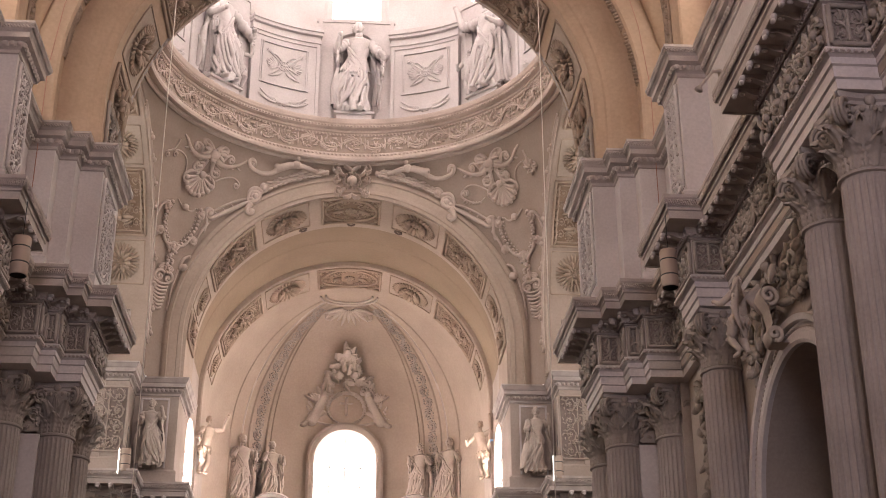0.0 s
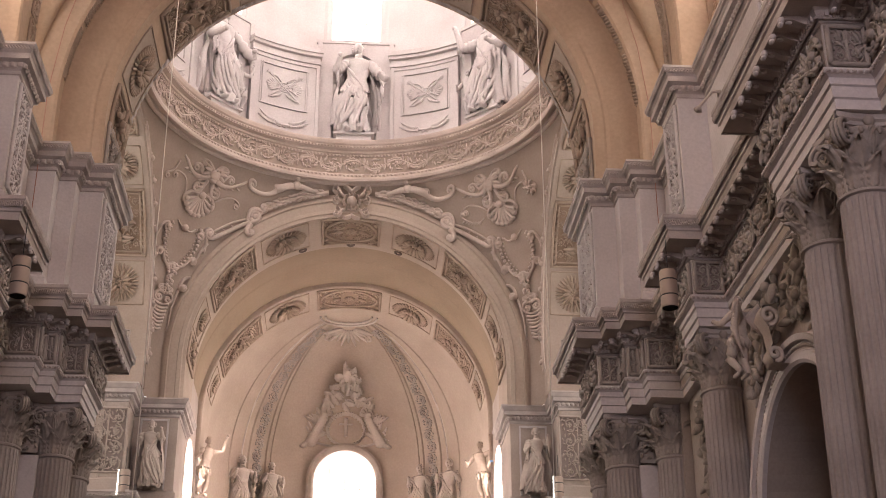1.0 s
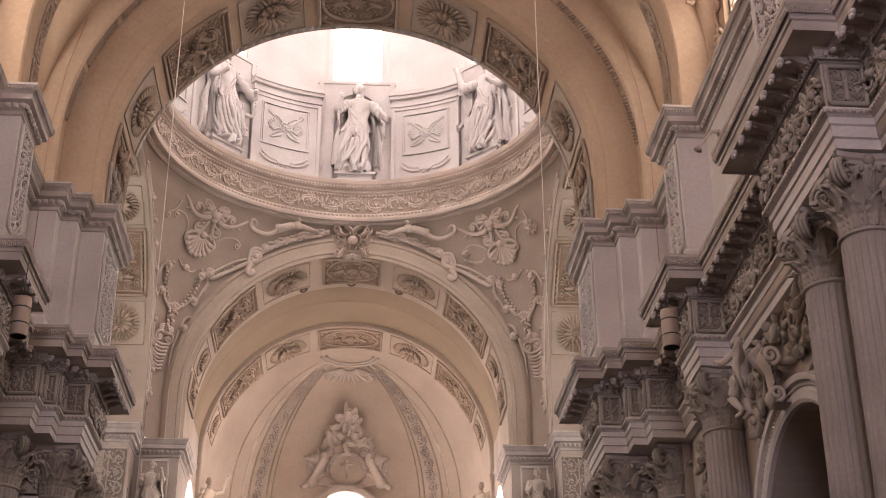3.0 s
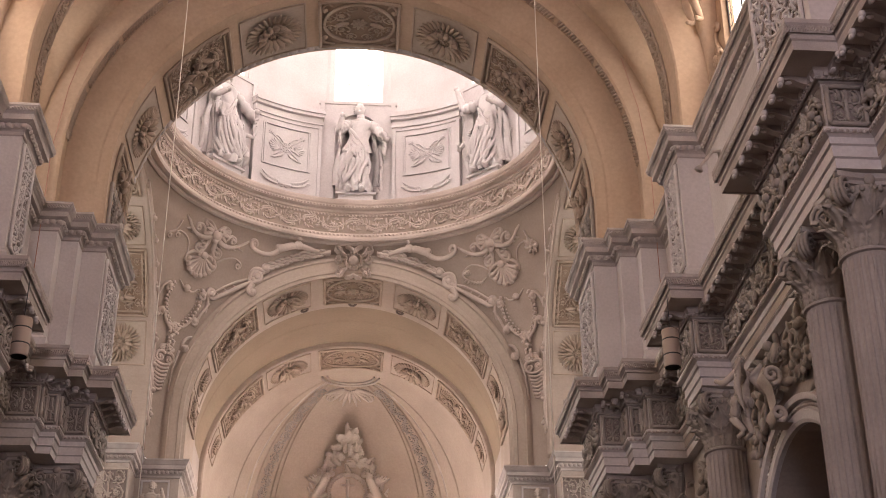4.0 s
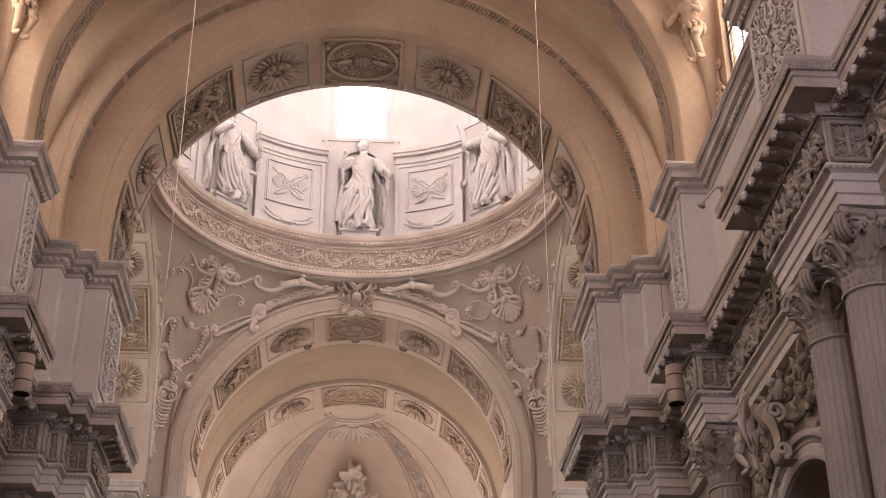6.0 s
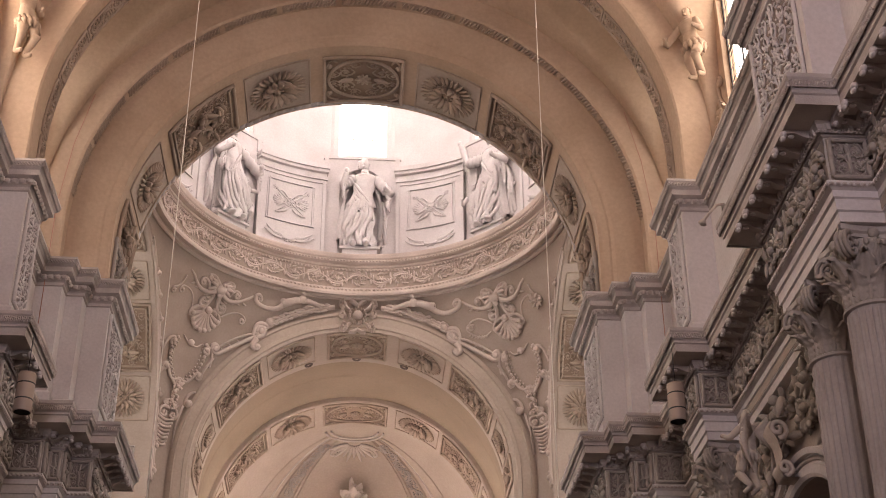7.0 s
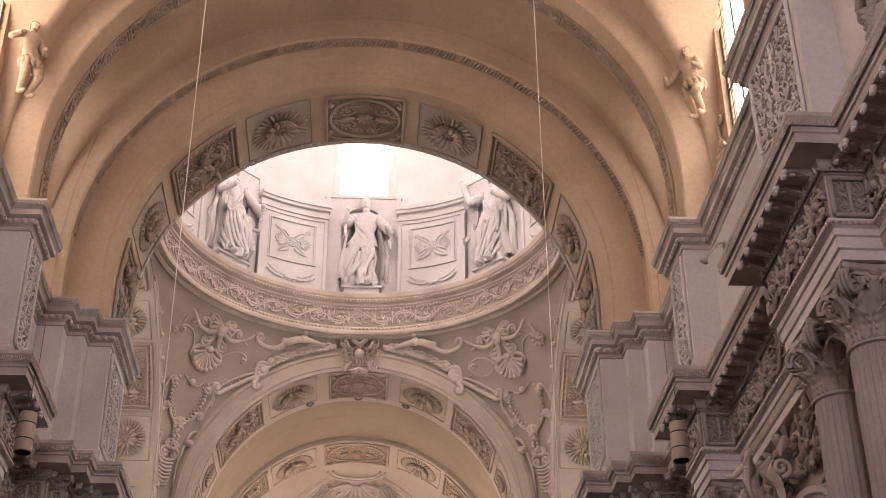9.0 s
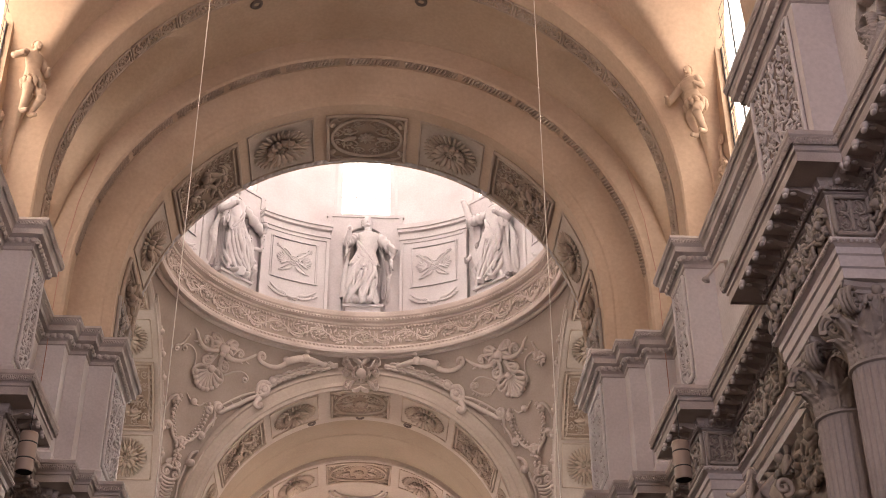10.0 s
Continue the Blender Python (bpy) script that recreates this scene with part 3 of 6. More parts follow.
part("ring_cornice", Solid().turn(RINGCO, 144), PENDENT_RELIEF, drum_ring)


def drum_wall():
    """The drum with eight windows, and the dome over it."""
    nphi = 192
    zs_ = [31.3, 33, 35, 36.9] + list(np.linspace(37.2, 42.0, 17)) + [43.0]
    prof = [(8.35, z) for z in zs_] + [(8.35 * math.cos(radians(t)), 43.0 + 8.6 * math.sin(radians(t))) for t in range(6, 84, 6)] + [(0.9, 51.6), (0.05, 51.6)]
    v, f = [], []
    for r, z in prof:
        for j in range(nphi):
            a = 2 * math.pi * j / nphi
            v.append((r * math.sin(a), r * math.cos(a), z))
    for i in range(len(prof) - 1):
        for j in range(nphi):
            k = (j + 1) % nphi
            mid = ((j + 0.5) * 360 / nphi + 22.5) % 45 - 22.5
            if 36.9 <= prof[i][1] < 41.9 and abs(mid) < 8.4:
                continue
            f.append((i * nphi + j, (i + 1) * nphi + j, (i + 1) * nphi + k, i * nphi + k))
    return Solid(True).add(v, f).moved(Matrix.Translation((0, CY, 0)))


structure("wall_drum_and_dome", drum_wall(), PALE, "bright white drum with windows and plain dome", "wall")

# apse
def apse():
    v, f, n = [], [], 96
    zr = [0, 8, 13] + list(np.linspace(14, 21.5, 31))
    prof = [(6.6, z) for z in zr] + [(6.6 * math.cos(radians(t)), 21.5 + 6.6 * math.sin(radians(t))) for t in np.linspace(2, 88, 44)] + [(0.01, 28.1)]
    for r, z in prof:
        for j in range(n + 1):
            a = math.pi * (j / n) - math.pi / 2
            v.append((r * math.sin(a), 64.3 + r * math.cos(a), z))
    for i in range(len(prof) - 1):
        for j in range(n):
            q = [i * (n + 1) + j, (i + 1) * (n + 1) + j, (i + 1) * (n + 1) + j + 1, i * (n + 1) + j + 1]
            c = (Vector(v[q[0]]) + Vector(v[q[2]])) / 2
            if c.y > 66 and 14.0 < c.z and abs(c.x) < 1.75 and math.hypot(c.x, max(c.z - 21.3, 0)) < 1.75:
                continue
            f.append(q)
    return Solid(True).add(v, f)


structure("wall_apse", apse(), CHOIR, "pale ochre apse wall and half dome with a large window", "wall")
backdrop = Solid().box(-5, 5, 73.0, 73.2, 10, 28)
structure("backdrop_apse_sky", backdrop, DAYGLASS, "glaring white sky behind the apse window", "backdrop")
ring_sky = Solid().turn([(10.6, 35.0), (10.6, 44.0)], 48).moved(Matrix.Translation((0, CY, 0)))
structure("backdrop_drum_sky", ring_sky, DAYGLASS, "glaring white sky behind the drum windows", "backdrop")
for s in (-1, 1):
    sky_s = Solid().box(11.4, 11.5, 5, 46, 18, 42).box(10.0, 10.1, 56, 80, 12, 34).box(19.6, 19.7, 40, 50, 10, 24).mirrored(s)
    structure("backdrop_side_sky", sky_s, DAYGLASS, "glaring white sky behind the side windows", "backdrop")

# ---------------------------------------------------------------- columns
def shaft_mesh(z0=0.9, z1=11.72, r0=0.50, r1=0.435, flutes=24):
    so, rows = Solid(), []
    for k in range(9):
        t = k / 8
        r = r0 - (r0 - r1) * max(t - 0.25, 0) / 0.75
        row = []
        for q in range(flutes):
            for w, d in ((0.0, 0.0), (0.22, 0.0), (0.34, 0.7), (0.61, 1.0), (0.88, 0.7)):
                a = 2 * math.pi * (q + w) / flutes
                rr = r * (1 - 0.075 * d * (0.0 if k in (0, 8) else 1.0))
                row.append((rr * math.cos(a), rr * math.sin(a), z0 + (z1 - z0) * (t if k not in (0, 8) else t) if k not in (1, 7) else (z0 + 0.12 if k == 1 else z1 - 0.12)))
        rows.append(row)
    so.grid(rows, closed_u=True)
    so.turn([(r1 + 0.0, z1 - 0.02), (r1 + 0.05, z1 + 0.0), (r1 + 0.055, z1 + 0.04), (r1 + 0.0, z1 + 0.07)], 48)
    return so


def leaf_mesh(w, h, out, lean):
    """An acanthus leaf that rises, cut into lobes at its edges, ribbed, and curls over at its tip."""
    rows, n = [], 23
    for i in range(n):
        t = i / (n - 1)
        up = h * (t if t < 0.82 else 0.82 + 0.13 * math.sin((t - 0.82) / 0.18 * 2.7))
        o = lean * t + out * max(0, t - 0.40) ** 1.7 * 2.9
        lobe = 0.70 + 0.30 * abs(math.sin(4.5 * math.pi * t))
        ww = w * (0.72 + 0.42 * math.sin(math.pi * min(t * 1.05, 1))) * lobe * (1 if t < 0.78 else 1 - (t - 0.78) * 3.0)
        rows.append([(q * ww * 0.5, o + 0.10 * w * (1 - abs(q)) + 0.045 * w * math.cos(q * 9.4 + 2.2 * t) - 0.16 * w * abs(q) ** 2, up - 0.05 * h * abs(q) * abs(math.sin(4.5 * math.pi * t))) for q in np.linspace(-1, 1, 13)])
    so = Solid(True).grid(rows)
    so.grid([[(x, y - 0.025, z) for x, y, z in r] for r in rows], flip=True)
    return so


def volute_mesh(r=0.25, w=0.14):
    pts, rad = [], []
    for i in range(44):
        t = i / 43
        a = -1.4 + 4.6 * math.pi * t
        rr = r * (1 - 0.86 * t)
        pts.append((rr * math.sin(a), 0, rr * math.cos(a)))
        rad.append(0.05 * (1 - 0.5 * t))
    so = Solid(True)
    for d in (-w * 0.5, 0, w * 0.5):
        so.tube([(x, y + d, z) for x, y, z in pts], rad, 6)
    so.ball((0, 0, 0), (0.04, w, 0.04), 8, 6)
    return so


def make_column(m):
    col = group_at("column", m, "tall fluted stucco column with a leafy composite capital", "column", "giant order of nave columns")
    part("base", Solid().turn([(0.72, 0.0), (0.72, 0.22), (0.66, 0.24), (0.70, 0.36), (0.66, 0.48), (0.57, 0.52), (0.56, 0.62), (0.62, 0.68), (0.60, 0.78), (0.52, 0.84), (0.50, 0.9)], 40), STONE, col)
    part("shaft", shaft_mesh(), STONE, col)
    cap = part("capital", Solid(True).turn([(0.42, 11.78), (0.42, 12.3), (0.45, 12.6), (0.53, 12.74), (0.55, 12.80), (0.50, 12.86), (0.45, 12.9)], 32), RELIEF, col, "carved composite capital")
    low, high = leaf_mesh(0.37, 0.50, 0.22, 0.06).mesh("leaf"), leaf_mesh(0.38, 0.84, 0.27, 0.07).mesh("leaf")
    curl = leaf_mesh(0.20, 0.98, 0.22, 0.09).mesh("leaf")
    for k in range(8):
        part("leaf", low, RELIEF, cap, "", pose(0, 0, 0, 0, 0, 45 * k) @ pose(0, 0.42, 11.80))
        part("leaf", high, RELIEF, cap, "", pose(0, 0, 0, 0, 0, 45 * k + 22.5) @ pose(0, 0.40, 11.80))
        part("leaf", curl, RELIEF, cap, "", pose(0, 0, 0, 0, 0, 45 * k) @ pose(0, 0.37, 11.82))
    vol = volute_mesh().mesh("volute")
    for k in range(4):
        part("volute", vol, RELIEF, cap, "", pose(0, 0, 0, 0, 0, 90 * k + 45) @ pose(0, 0.64, 12.72, 0, 0, 90))
        for q in range(5):
            t = radians(-32 + 16 * q)
            part("egg", Solid(True).ball((0, 0, 0), (0.05, 0.045, 0.065), 8, 6), RELIEF, cap, "", pose(0, 0, 0, 0, 0, 90 * k - 32 + 16 * q) @ pose(0, 0.54, 12.78))
        flower = Solid(True).ball((0, 0, 0), (0.10, 0.07, 0.10), 10, 6)
        part("flower", flower, RELIEF, cap, "", pose(0, 0, 0, 0, 0, 90 * k) @ pose(0, 0.50, 12.95))
    ab = Solid()
    out = []
    for k in range(4):
        for t in np.linspace(-0.88, 0.88, 9):
            r = 0.53 - 0.10 * (1 - t * t) + 0.0
            a = Matrix.Rotation(radians(90 * k), 2) @ Vector((t * 0.60, r + 0.05))
            out.append((a.x, a.y))
    rows = [[(x * q, y * q, z) for x, y in out] for q, z in ((0.2, 12.88), (0.93, 12.88), (0.95, 12.94), (1.04, 12.97), (1.04, 13.07), (0.2, 13.075))]
    part("abacus", ab.grid(rows, closed_u=True), TRIM, cap)
    return col


column = make_column(pose(8.32, 28.75, 0))
for x, y, s in ((8.3, 19.4, 1), (8.3, 21.3, 1), (8.4, 33.9, 1), (7.27, 34.85, 1), (7.2, 36.75, 1), (8.32, 28.75, -1), (8.4, 33.9, -1), (7.27, 34.85, -1), (7.2, 36.75, -1), (8.3, 19.4, -1), (8.3, 21.3, -1)):
    copy_thing(column, pose(s * x, y, 0, 0, 0, 90 if s > 0 else -90))

# flat pilaster between the crossing pier's columns
for s in (-1, 1):
    pil = group_at("pilaster", None, "flat stucco pilaster with a leafy capital between columns", "pilaster", "pilasters of the crossing piers")
    part("shaft", Solid().box(7.6, 8.4, 34.4, 35.0, 0, 11.75).mirrored(s), PALE, pil)
    c = Canvas(0.75, 1.25, 0.035)
    foliage(c, rng, 0.14, 26)
    part("capital", c.solid(flat(7.62 if s > 0 else -8.37, 34.38, 11.8, 1, 0, 0, -1)), RELIEF, pil, "carved leafy capital")


def ring_scroll(place, length, unit, hgt):
    """A running acanthus scroll modelled in the round: wave stem, rolled shoots, fronds and flowers."""
    so = modelled(place)
    n = int(round(length / unit))
    unit = length / n
    so.cord([(u, hgt * (0.5 + 0.26 * math.sin(math.pi * u / unit))) for u in np.arange(0, length, unit / 10)], 0.06 * hgt, 0.06 * hgt)
    for k in range(n):
        g = 1 if k % 2 == 0 else -1
        x, y = (k + 0.5) * unit, hgt * (0.5 + 0.05 * g)
        so.curl((x - 0.42 * unit, y + g * 0.05), (x - 0.2 * unit, y + g * 0.42 * hgt), (x + 0.14 * unit, y + g * 0.3 * hgt), 0.065 * hgt, 0.042 * hgt, 0, -g * 0.23 * hgt, 1.2)
        so.knob((x, y), 0.11 * hgt)
        for q in range(6):
            a = 6.2832 * q / 6 + rng.uniform(-0.2, 0.2)
            so.frond((x + 0.06 * math.cos(a), y + 0.06 * math.sin(a)), a, 0.22 * hgt, 0.045 * hgt, rng.uniform(-0.6, 0.6), 0.9)
        for q in range(11):
            a = 6.2832 * q / 11 + rng.uniform(-0.25, 0.25)
            so.frond((x + 0.30 * unit * math.cos(a), y + 0.33 * hgt * math.sin(a)), a + g * rng.uniform(0.5, 1.2), 0.25 * unit, 0.06 * hgt, g * rng.uniform(0.4, 1.5), 1.2)
        for q in (-1, 1):
            so.frond((x + 0.5 * unit, hgt / 2), q * 1.1 + (math.pi if g < 0 else 0), 0.42 * hgt, 0.07 * hgt, q * 0.9, 1.0)
    return so


def rim(so, x0, y0, x1, y1, r):
    """A raised frame round a panel."""
    for p, q in (((x0, y0), (x1, y0)), ((x1, y0), (x1, y1)), ((x1, y1), (x0, y1)), ((x0, y1), (x0, y0))):
        so.cord([(p[0] + (q[0] - p[0]) * t, p[1] + (q[1] - p[1]) * t) for t in np.linspace(0, 1, 9)], r, r)


def whorl(so, x, y, r, g, a):
    """One rolled shoot with its leaves and flower."""
    so.curl((x + 1.25 * r * math.cos(a), y + 1.25 * r * math.sin(a)), (x + 1.3 * r * math.cos(a + g * 0.7), y + 1.3 * r * math.sin(a + g * 0.7)), (x + r * math.cos(a + g * 1.6), y + r * math.sin(a + g * 1.6)), 0.16 * r, 0.10 * r, 0, g * 0.85 * r, 1.25)
    so.knob((x, y), 0.24 * r)
    for k in range(7):
        t = a + g * (1.2 + 0.75 * k)
        so.frond((x + 0.85 * r * math.cos(t), y + 0.85 * r * math.sin(t)), t + g * 0.7, 0.62 * r, 0.15 * r, g * 1.1, 1.3)
    for k in range(5):
        t = 1.2566 * k + a
        so.frond((x + 0.12 * r * math.cos(t), y + 0.12 * r * math.sin(t)), t, 0.42 * r, 0.13 * r, 0, 1.2)


def flower(so, x, y, r, n=9):
    for k in range(n):
        t = 6.2832 * k / n
        so.frond((x + 0.2 * r * math.cos(t), y + 0.2 * r * math.sin(t)), t, 0.8 * r, 0.2 * r, 0, 0.9)
        so.frond((x, y), t + 0.35, 0.5 * r, 0.15 * r, 0, 2.0)
    so.knob((x, y), 0.24 * r, 0.3 * r)


def scroll_panel(so, ln, w, oval):
    """A framed panel: a flower between whorls, inside an oval band or with corner leaves."""
    k0 = min(ln, w)
    rim(so, 0.05, 0.05, ln - 0.05, w - 0.05, 0.055)
    mx, my = ln / 2, w / 2
    flower(so, mx, my, 0.12 * k0)
    if oval:
        so.cord([(mx + 0.43 * ln * math.cos(t), my + 0.41 * w * math.sin(t)) for t in np.linspace(0, 6.2832, 49)], 0.05, 0.05)
    else:
        fruit_cluster(so, ln, w, 60, random.Random(84), lambda u, v: 0.55 < u < ln - 0.55 and 0.5 < v < w - 0.5)
        rim(so, 0.22, 0.2, ln - 0.22, w - 0.2, 0.04)
        for k in range(10):
            for y, a in ((0.12, 0.6), (w - 0.12, -0.6)):
                so.frond((0.1 + (ln - 0.3) * k / 10, y), a, 0.22, 0.05, -a)
    for sx in (-1, 1):
        for sy in (-1, 1):
            for fx, fy, fr in (((0.21, 0.15, 0.085), (0.36, 0.10, 0.06), (0.10, 0.30, 0.06)) if oval else ((0.20, 0.14, 0.085), (0.35, 0.13, 0.075), (0.13, 0.31, 0.065), (0.30, 0.31, 0.065))):
                whorl(so, mx + sx * fx * ln, my + sy * fy * w, fr * k0, sx * sy, 1.57 + sx * 1.57)
            if oval:
                so.curl((mx + sx * 0.30 * ln, my + sy * 0.44 * w), (mx + sx * 0.44 * ln, my + sy * 0.44 * w), (mx + sx * 0.45 * ln, my + sy * 0.30 * w), 0.03, 0.045, 0, -sx * sy * 0.08)
                so.frond((mx + sx * 0.38 * ln, my + sy * 0.42 * w), 1.57 + sx * 0.8, 0.2, 0.04, 0.5)
        so.frond((mx + sx * 0.13 * ln, my), 1.57 - sx * 1.57, 0.2 * k0, 0.035 * k0, 0)


def roundel(so, ln, w):
    """A domed round boss: a ring of rays about crowded leaves."""
    mx, my, r = ln / 2, w / 2, min(ln, w) * 0.42
    rim(so, 0.04, 0.05, ln - 0.04, w - 0.05, 0.025)
    for k in range(30):
        t = 6.2832 * k / 30
        so.frond((mx + 0.55 * r * math.cos(t), my + 0.55 * r * math.sin(t)), t, 0.48 * r, 0.075 * r, 0, 0.6)
    for k in range(13):
        t = 6.2832 * k / 13
        so.frond((mx + 0.25 * r * math.cos(t), my + 0.25 * r * math.sin(t)), t + 0.5, 0.42 * r, 0.12 * r, -0.8, 2.0)
    flower(so, mx, my, 0.28 * r, 7)
    for k in range(16):
        t = 6.2832 * k / 16
        so.frond((mx + 0.4 * r * math.cos(t), my + 0.4 * r * math.sin(t)), t - 0.9, 0.22 * r, 0.07 * r, 1.2, 2.5)


def tall_panel(so, w, hgt):
    """A framed upright panel crowded with whorls about a stem."""
    rim(so, 0.04, 0.04, w - 0.04, hgt - 0.04, 0.045)
    cols = 2 if w < 1.6 else 5
    rows = int(round(hgt / (0.95 * w / cols)))
    r = 0.36 * min(w / cols, hgt / rows)
    for i in range(rows):
        for j in range(cols):
            g = 1 if (i + j) % 2 else -1
            whorl(so, (j + 0.5) * (w - 0.16) / cols + 0.08, (i + 0.5) * (hgt - 0.16) / rows + 0.08, r, g, 1.57 * g + rng.uniform(-0.5, 0.5))
        for g in (-1, 1):
            so.frond((w / 2, (i + 0.3) * hgt / rows), 1.57 - g * 0.7, 0.8 * r, 0.16 * r, g)
    for k in range(int(w * hgt * 14)):
        so.frond((rng.uniform(0.14, w - 0.14), rng.uniform(0.14, hgt - 0.14)), rng.uniform(0, 6.28), 0.17, 0.032, rng.uniform(-1.8, 1.8), 1.8)
    so.cord([(w / 2, 0.1 + (hgt - 0.2) * k / 12) for k in range(13)], 0.03, 0.03)


def fruit_cluster(so, w, hgt, count, r_, keep=None):
    """Crowded leaves and fruit over an area."""
    for k in range(count):
        u, v = r_.uniform(0.05, 0.95) * w, r_.uniform(0.03, 0.97) * hgt
        if keep and not keep(u, v):
            continue
        q = r_.uniform(0.6, 1.2)
        so.frond((u, v), r_.uniform(0, 6.28), 0.42 * q, 0.085 * q, r_.uniform(-1.6, 1.6), 1.6)
        if k % 3 == 0:
            so.knob((u + 0.1, v), r_.uniform(0.07, 0.13), r_.uniform(0.08, 0.2))
        if k % 9 == 0:
            flower(so, u, v, 0.24)


# ---------------------------------------------------------------- brackets, dentils and carved frieze of the entablature
def bracket_mesh():
    so = Solid(True)
    prof = [(0.0, 0.0), (0.42, 0.0), (0.43, -0.05), (0.40, -0.09), (0.34, -0.08), (0.26, -0.07), (0.14, -0.13), (0.04, -0.16), (0.0, -0.15)]
    so.grid([[(x, y, z) for y, z in prof] for x in (-0.075, -0.06, 0.06, 0.075)])
    for x in (-0.075, 0.075):
        so.add([(x, y, z) for y, z in prof], [tuple(range(len(prof)))])
    body = len(so.f)
    so.ball((0, 0.43, -0.07), (0.10, 0.06, 0.075), 10, 6)
    so.ball((0, 0.45, -0.15), (0.075, 0.05, 0.045), 10, 6)
    so.ball((0, 0.30, -0.10), (0.05, 0.06, 0.03), 8, 6)
    so.low = [1] * body + [0] * (len(so.f) - body)
    return so


_b = bracket_mesh()
BRACKET = _b.mesh("modillion")
# paler tips than body: light on the bracket fronts painted as colour
BRACKET.materials.append(PALE)
BRACKET.materials.append(TRIM)
BRACKET.polygons.foreach_set("material_index", _b.low)


def along(path, s):
    """The straight stretches of a path as seen from outside: start, unit direction, length, outward normal."""
    for (x0, y0), (x1, y1) in zip(path, path[1:]):
        d = Vector((x1 - x0, y1 - y0))
        ln = d.length
        d /= ln
        nrm = Vector((-d.y, d.x))
        yield (x0 * s, y0), Vector((d.x * s, d.y)), ln, Vector((nrm.x * s, nrm.y))


def carved_row(path, s, out, z, hgt, depth, kind, owner, y_first):
    """A row of small carving that follows a moulding round its corners."""
    off = mitred(path)
    pts = [(p[0] + o.x * out, p[1] + o.y * out) for p, o in zip(path, off)]
    for (x, y), d, ln, nrm in along(pts, s):
        if max(y, y + d.y * ln) < y_first + 0.5:
            continue
        if d.y > 0.5 and y < y_first:
            ln, y = ln - (y_first - y), y_first
        if ln < 0.12:
            continue
        c = Canvas(ln, hgt, 0.024)
        if kind == "leaf":
            leafband(c, rng, depth)
        else:
            beads(c, depth, hgt * (1.15 if kind == "egg" else 1.3))
        part("carved_row", c.solid(flat(x, y, z, d.x, d.y, nrm.x, nrm.y)), TRIM, owner)


for s in (-1, 1):
    for nm, path in (("nave", NAVE_PATH), ("choir", EAST_PATH[:6])):
        side = "south" if s > 0 else "north"
        ent = bpy.data.objects["trim_entablature_%s_%s" % (nm, side)]
        corn = [o for o in ent.children if o.name.split(".")[0] == "cornice"][0]
        dent = Solid()
        for (x, y), d, ln, nrm in along(path, s):
            far = max(y, y + d.y * ln)
            if far < (17 if s > 0 else 27):
                continue
            y_first = 15.5 if s > 0 else 26.5
            n = max(int(round(ln / 0.47)), 1)
            for k in range(n):
                px_, py_ = x + d.x * (k + 0.5) * ln / n, y + d.y * (k + 0.5) * ln / n
                if py_ < y_first:
                    continue
                a = math.degrees(math.atan2(nrm.y, nrm.x)) - 90
                part("modillion", BRACKET, TRIM, corn, "", pose(px_ + nrm.x * 0.14, py_ + nrm.y * 0.14, 14.895, 0, 0, a))
            n = int(ln / 0.11)
            for k in range(n):
                px_, py_ = x + d.x * (k + 0.5) * ln / n, y + d.y * (k + 0.5) * ln / n
                if py_ < y_first:
                    continue
                hx, hy = abs(d.x) * 0.032 + abs(nrm.x) * 0.03, abs(d.y) * 0.032 + abs(nrm.y) * 0.03
                cx, cy = px_ + nrm.x * 0.12, py_ + nrm.y * 0.12
                dent.box(cx - hx, cx + hx, cy - hy, cy + hy, 14.70, 14.80)
            # carved frieze
            y0, l0 = y, ln
            if d.y > 0.5 and y < y_first:
                y0, l0 = y_first, ln - (y_first - y)
            if l0 > 0.3 and min(y, far) > -5:
                fn = flat(x + d.x * 0.03, y0 + d.y * 0.03, 13.80, d.x, d.y, nrm.x, nrm.y)
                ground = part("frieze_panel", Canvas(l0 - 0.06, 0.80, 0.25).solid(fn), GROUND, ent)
                so = modelled(fn)
                if l0 < 2.0:
                    tall_panel(so, l0 - 0.06, 0.80)
                else:
                    so = ring_scroll(fn, l0 - 0.06, 0.66, 0.80)
                    for k in range(int(l0 * 7)):
                        so.frond((rng.uniform(0.1, l0 - 0.2), rng.uniform(0.08, 0.72)), rng.uniform(0, 6.28), 0.24, 0.05, rng.uniform(-1.5, 1.5), 2.0)
                part("frieze_carving", so, RELIEF, ground, "scrolled acanthus carving")
        carved_row(path, s, 0.685, 15.145, 0.14, 0.05, "leaf", corn, y_first)
        carved_row(path, s, 0.10, 14.66, 0.07, 0.03, "bead", ent, y_first)
        carved_row(path, s, 0.06, 13.655, 0.075, 0.035, "bead", ent, y_first)
        part("dentil_row", dent, TRIM, ent)["kind"] = "stuff"

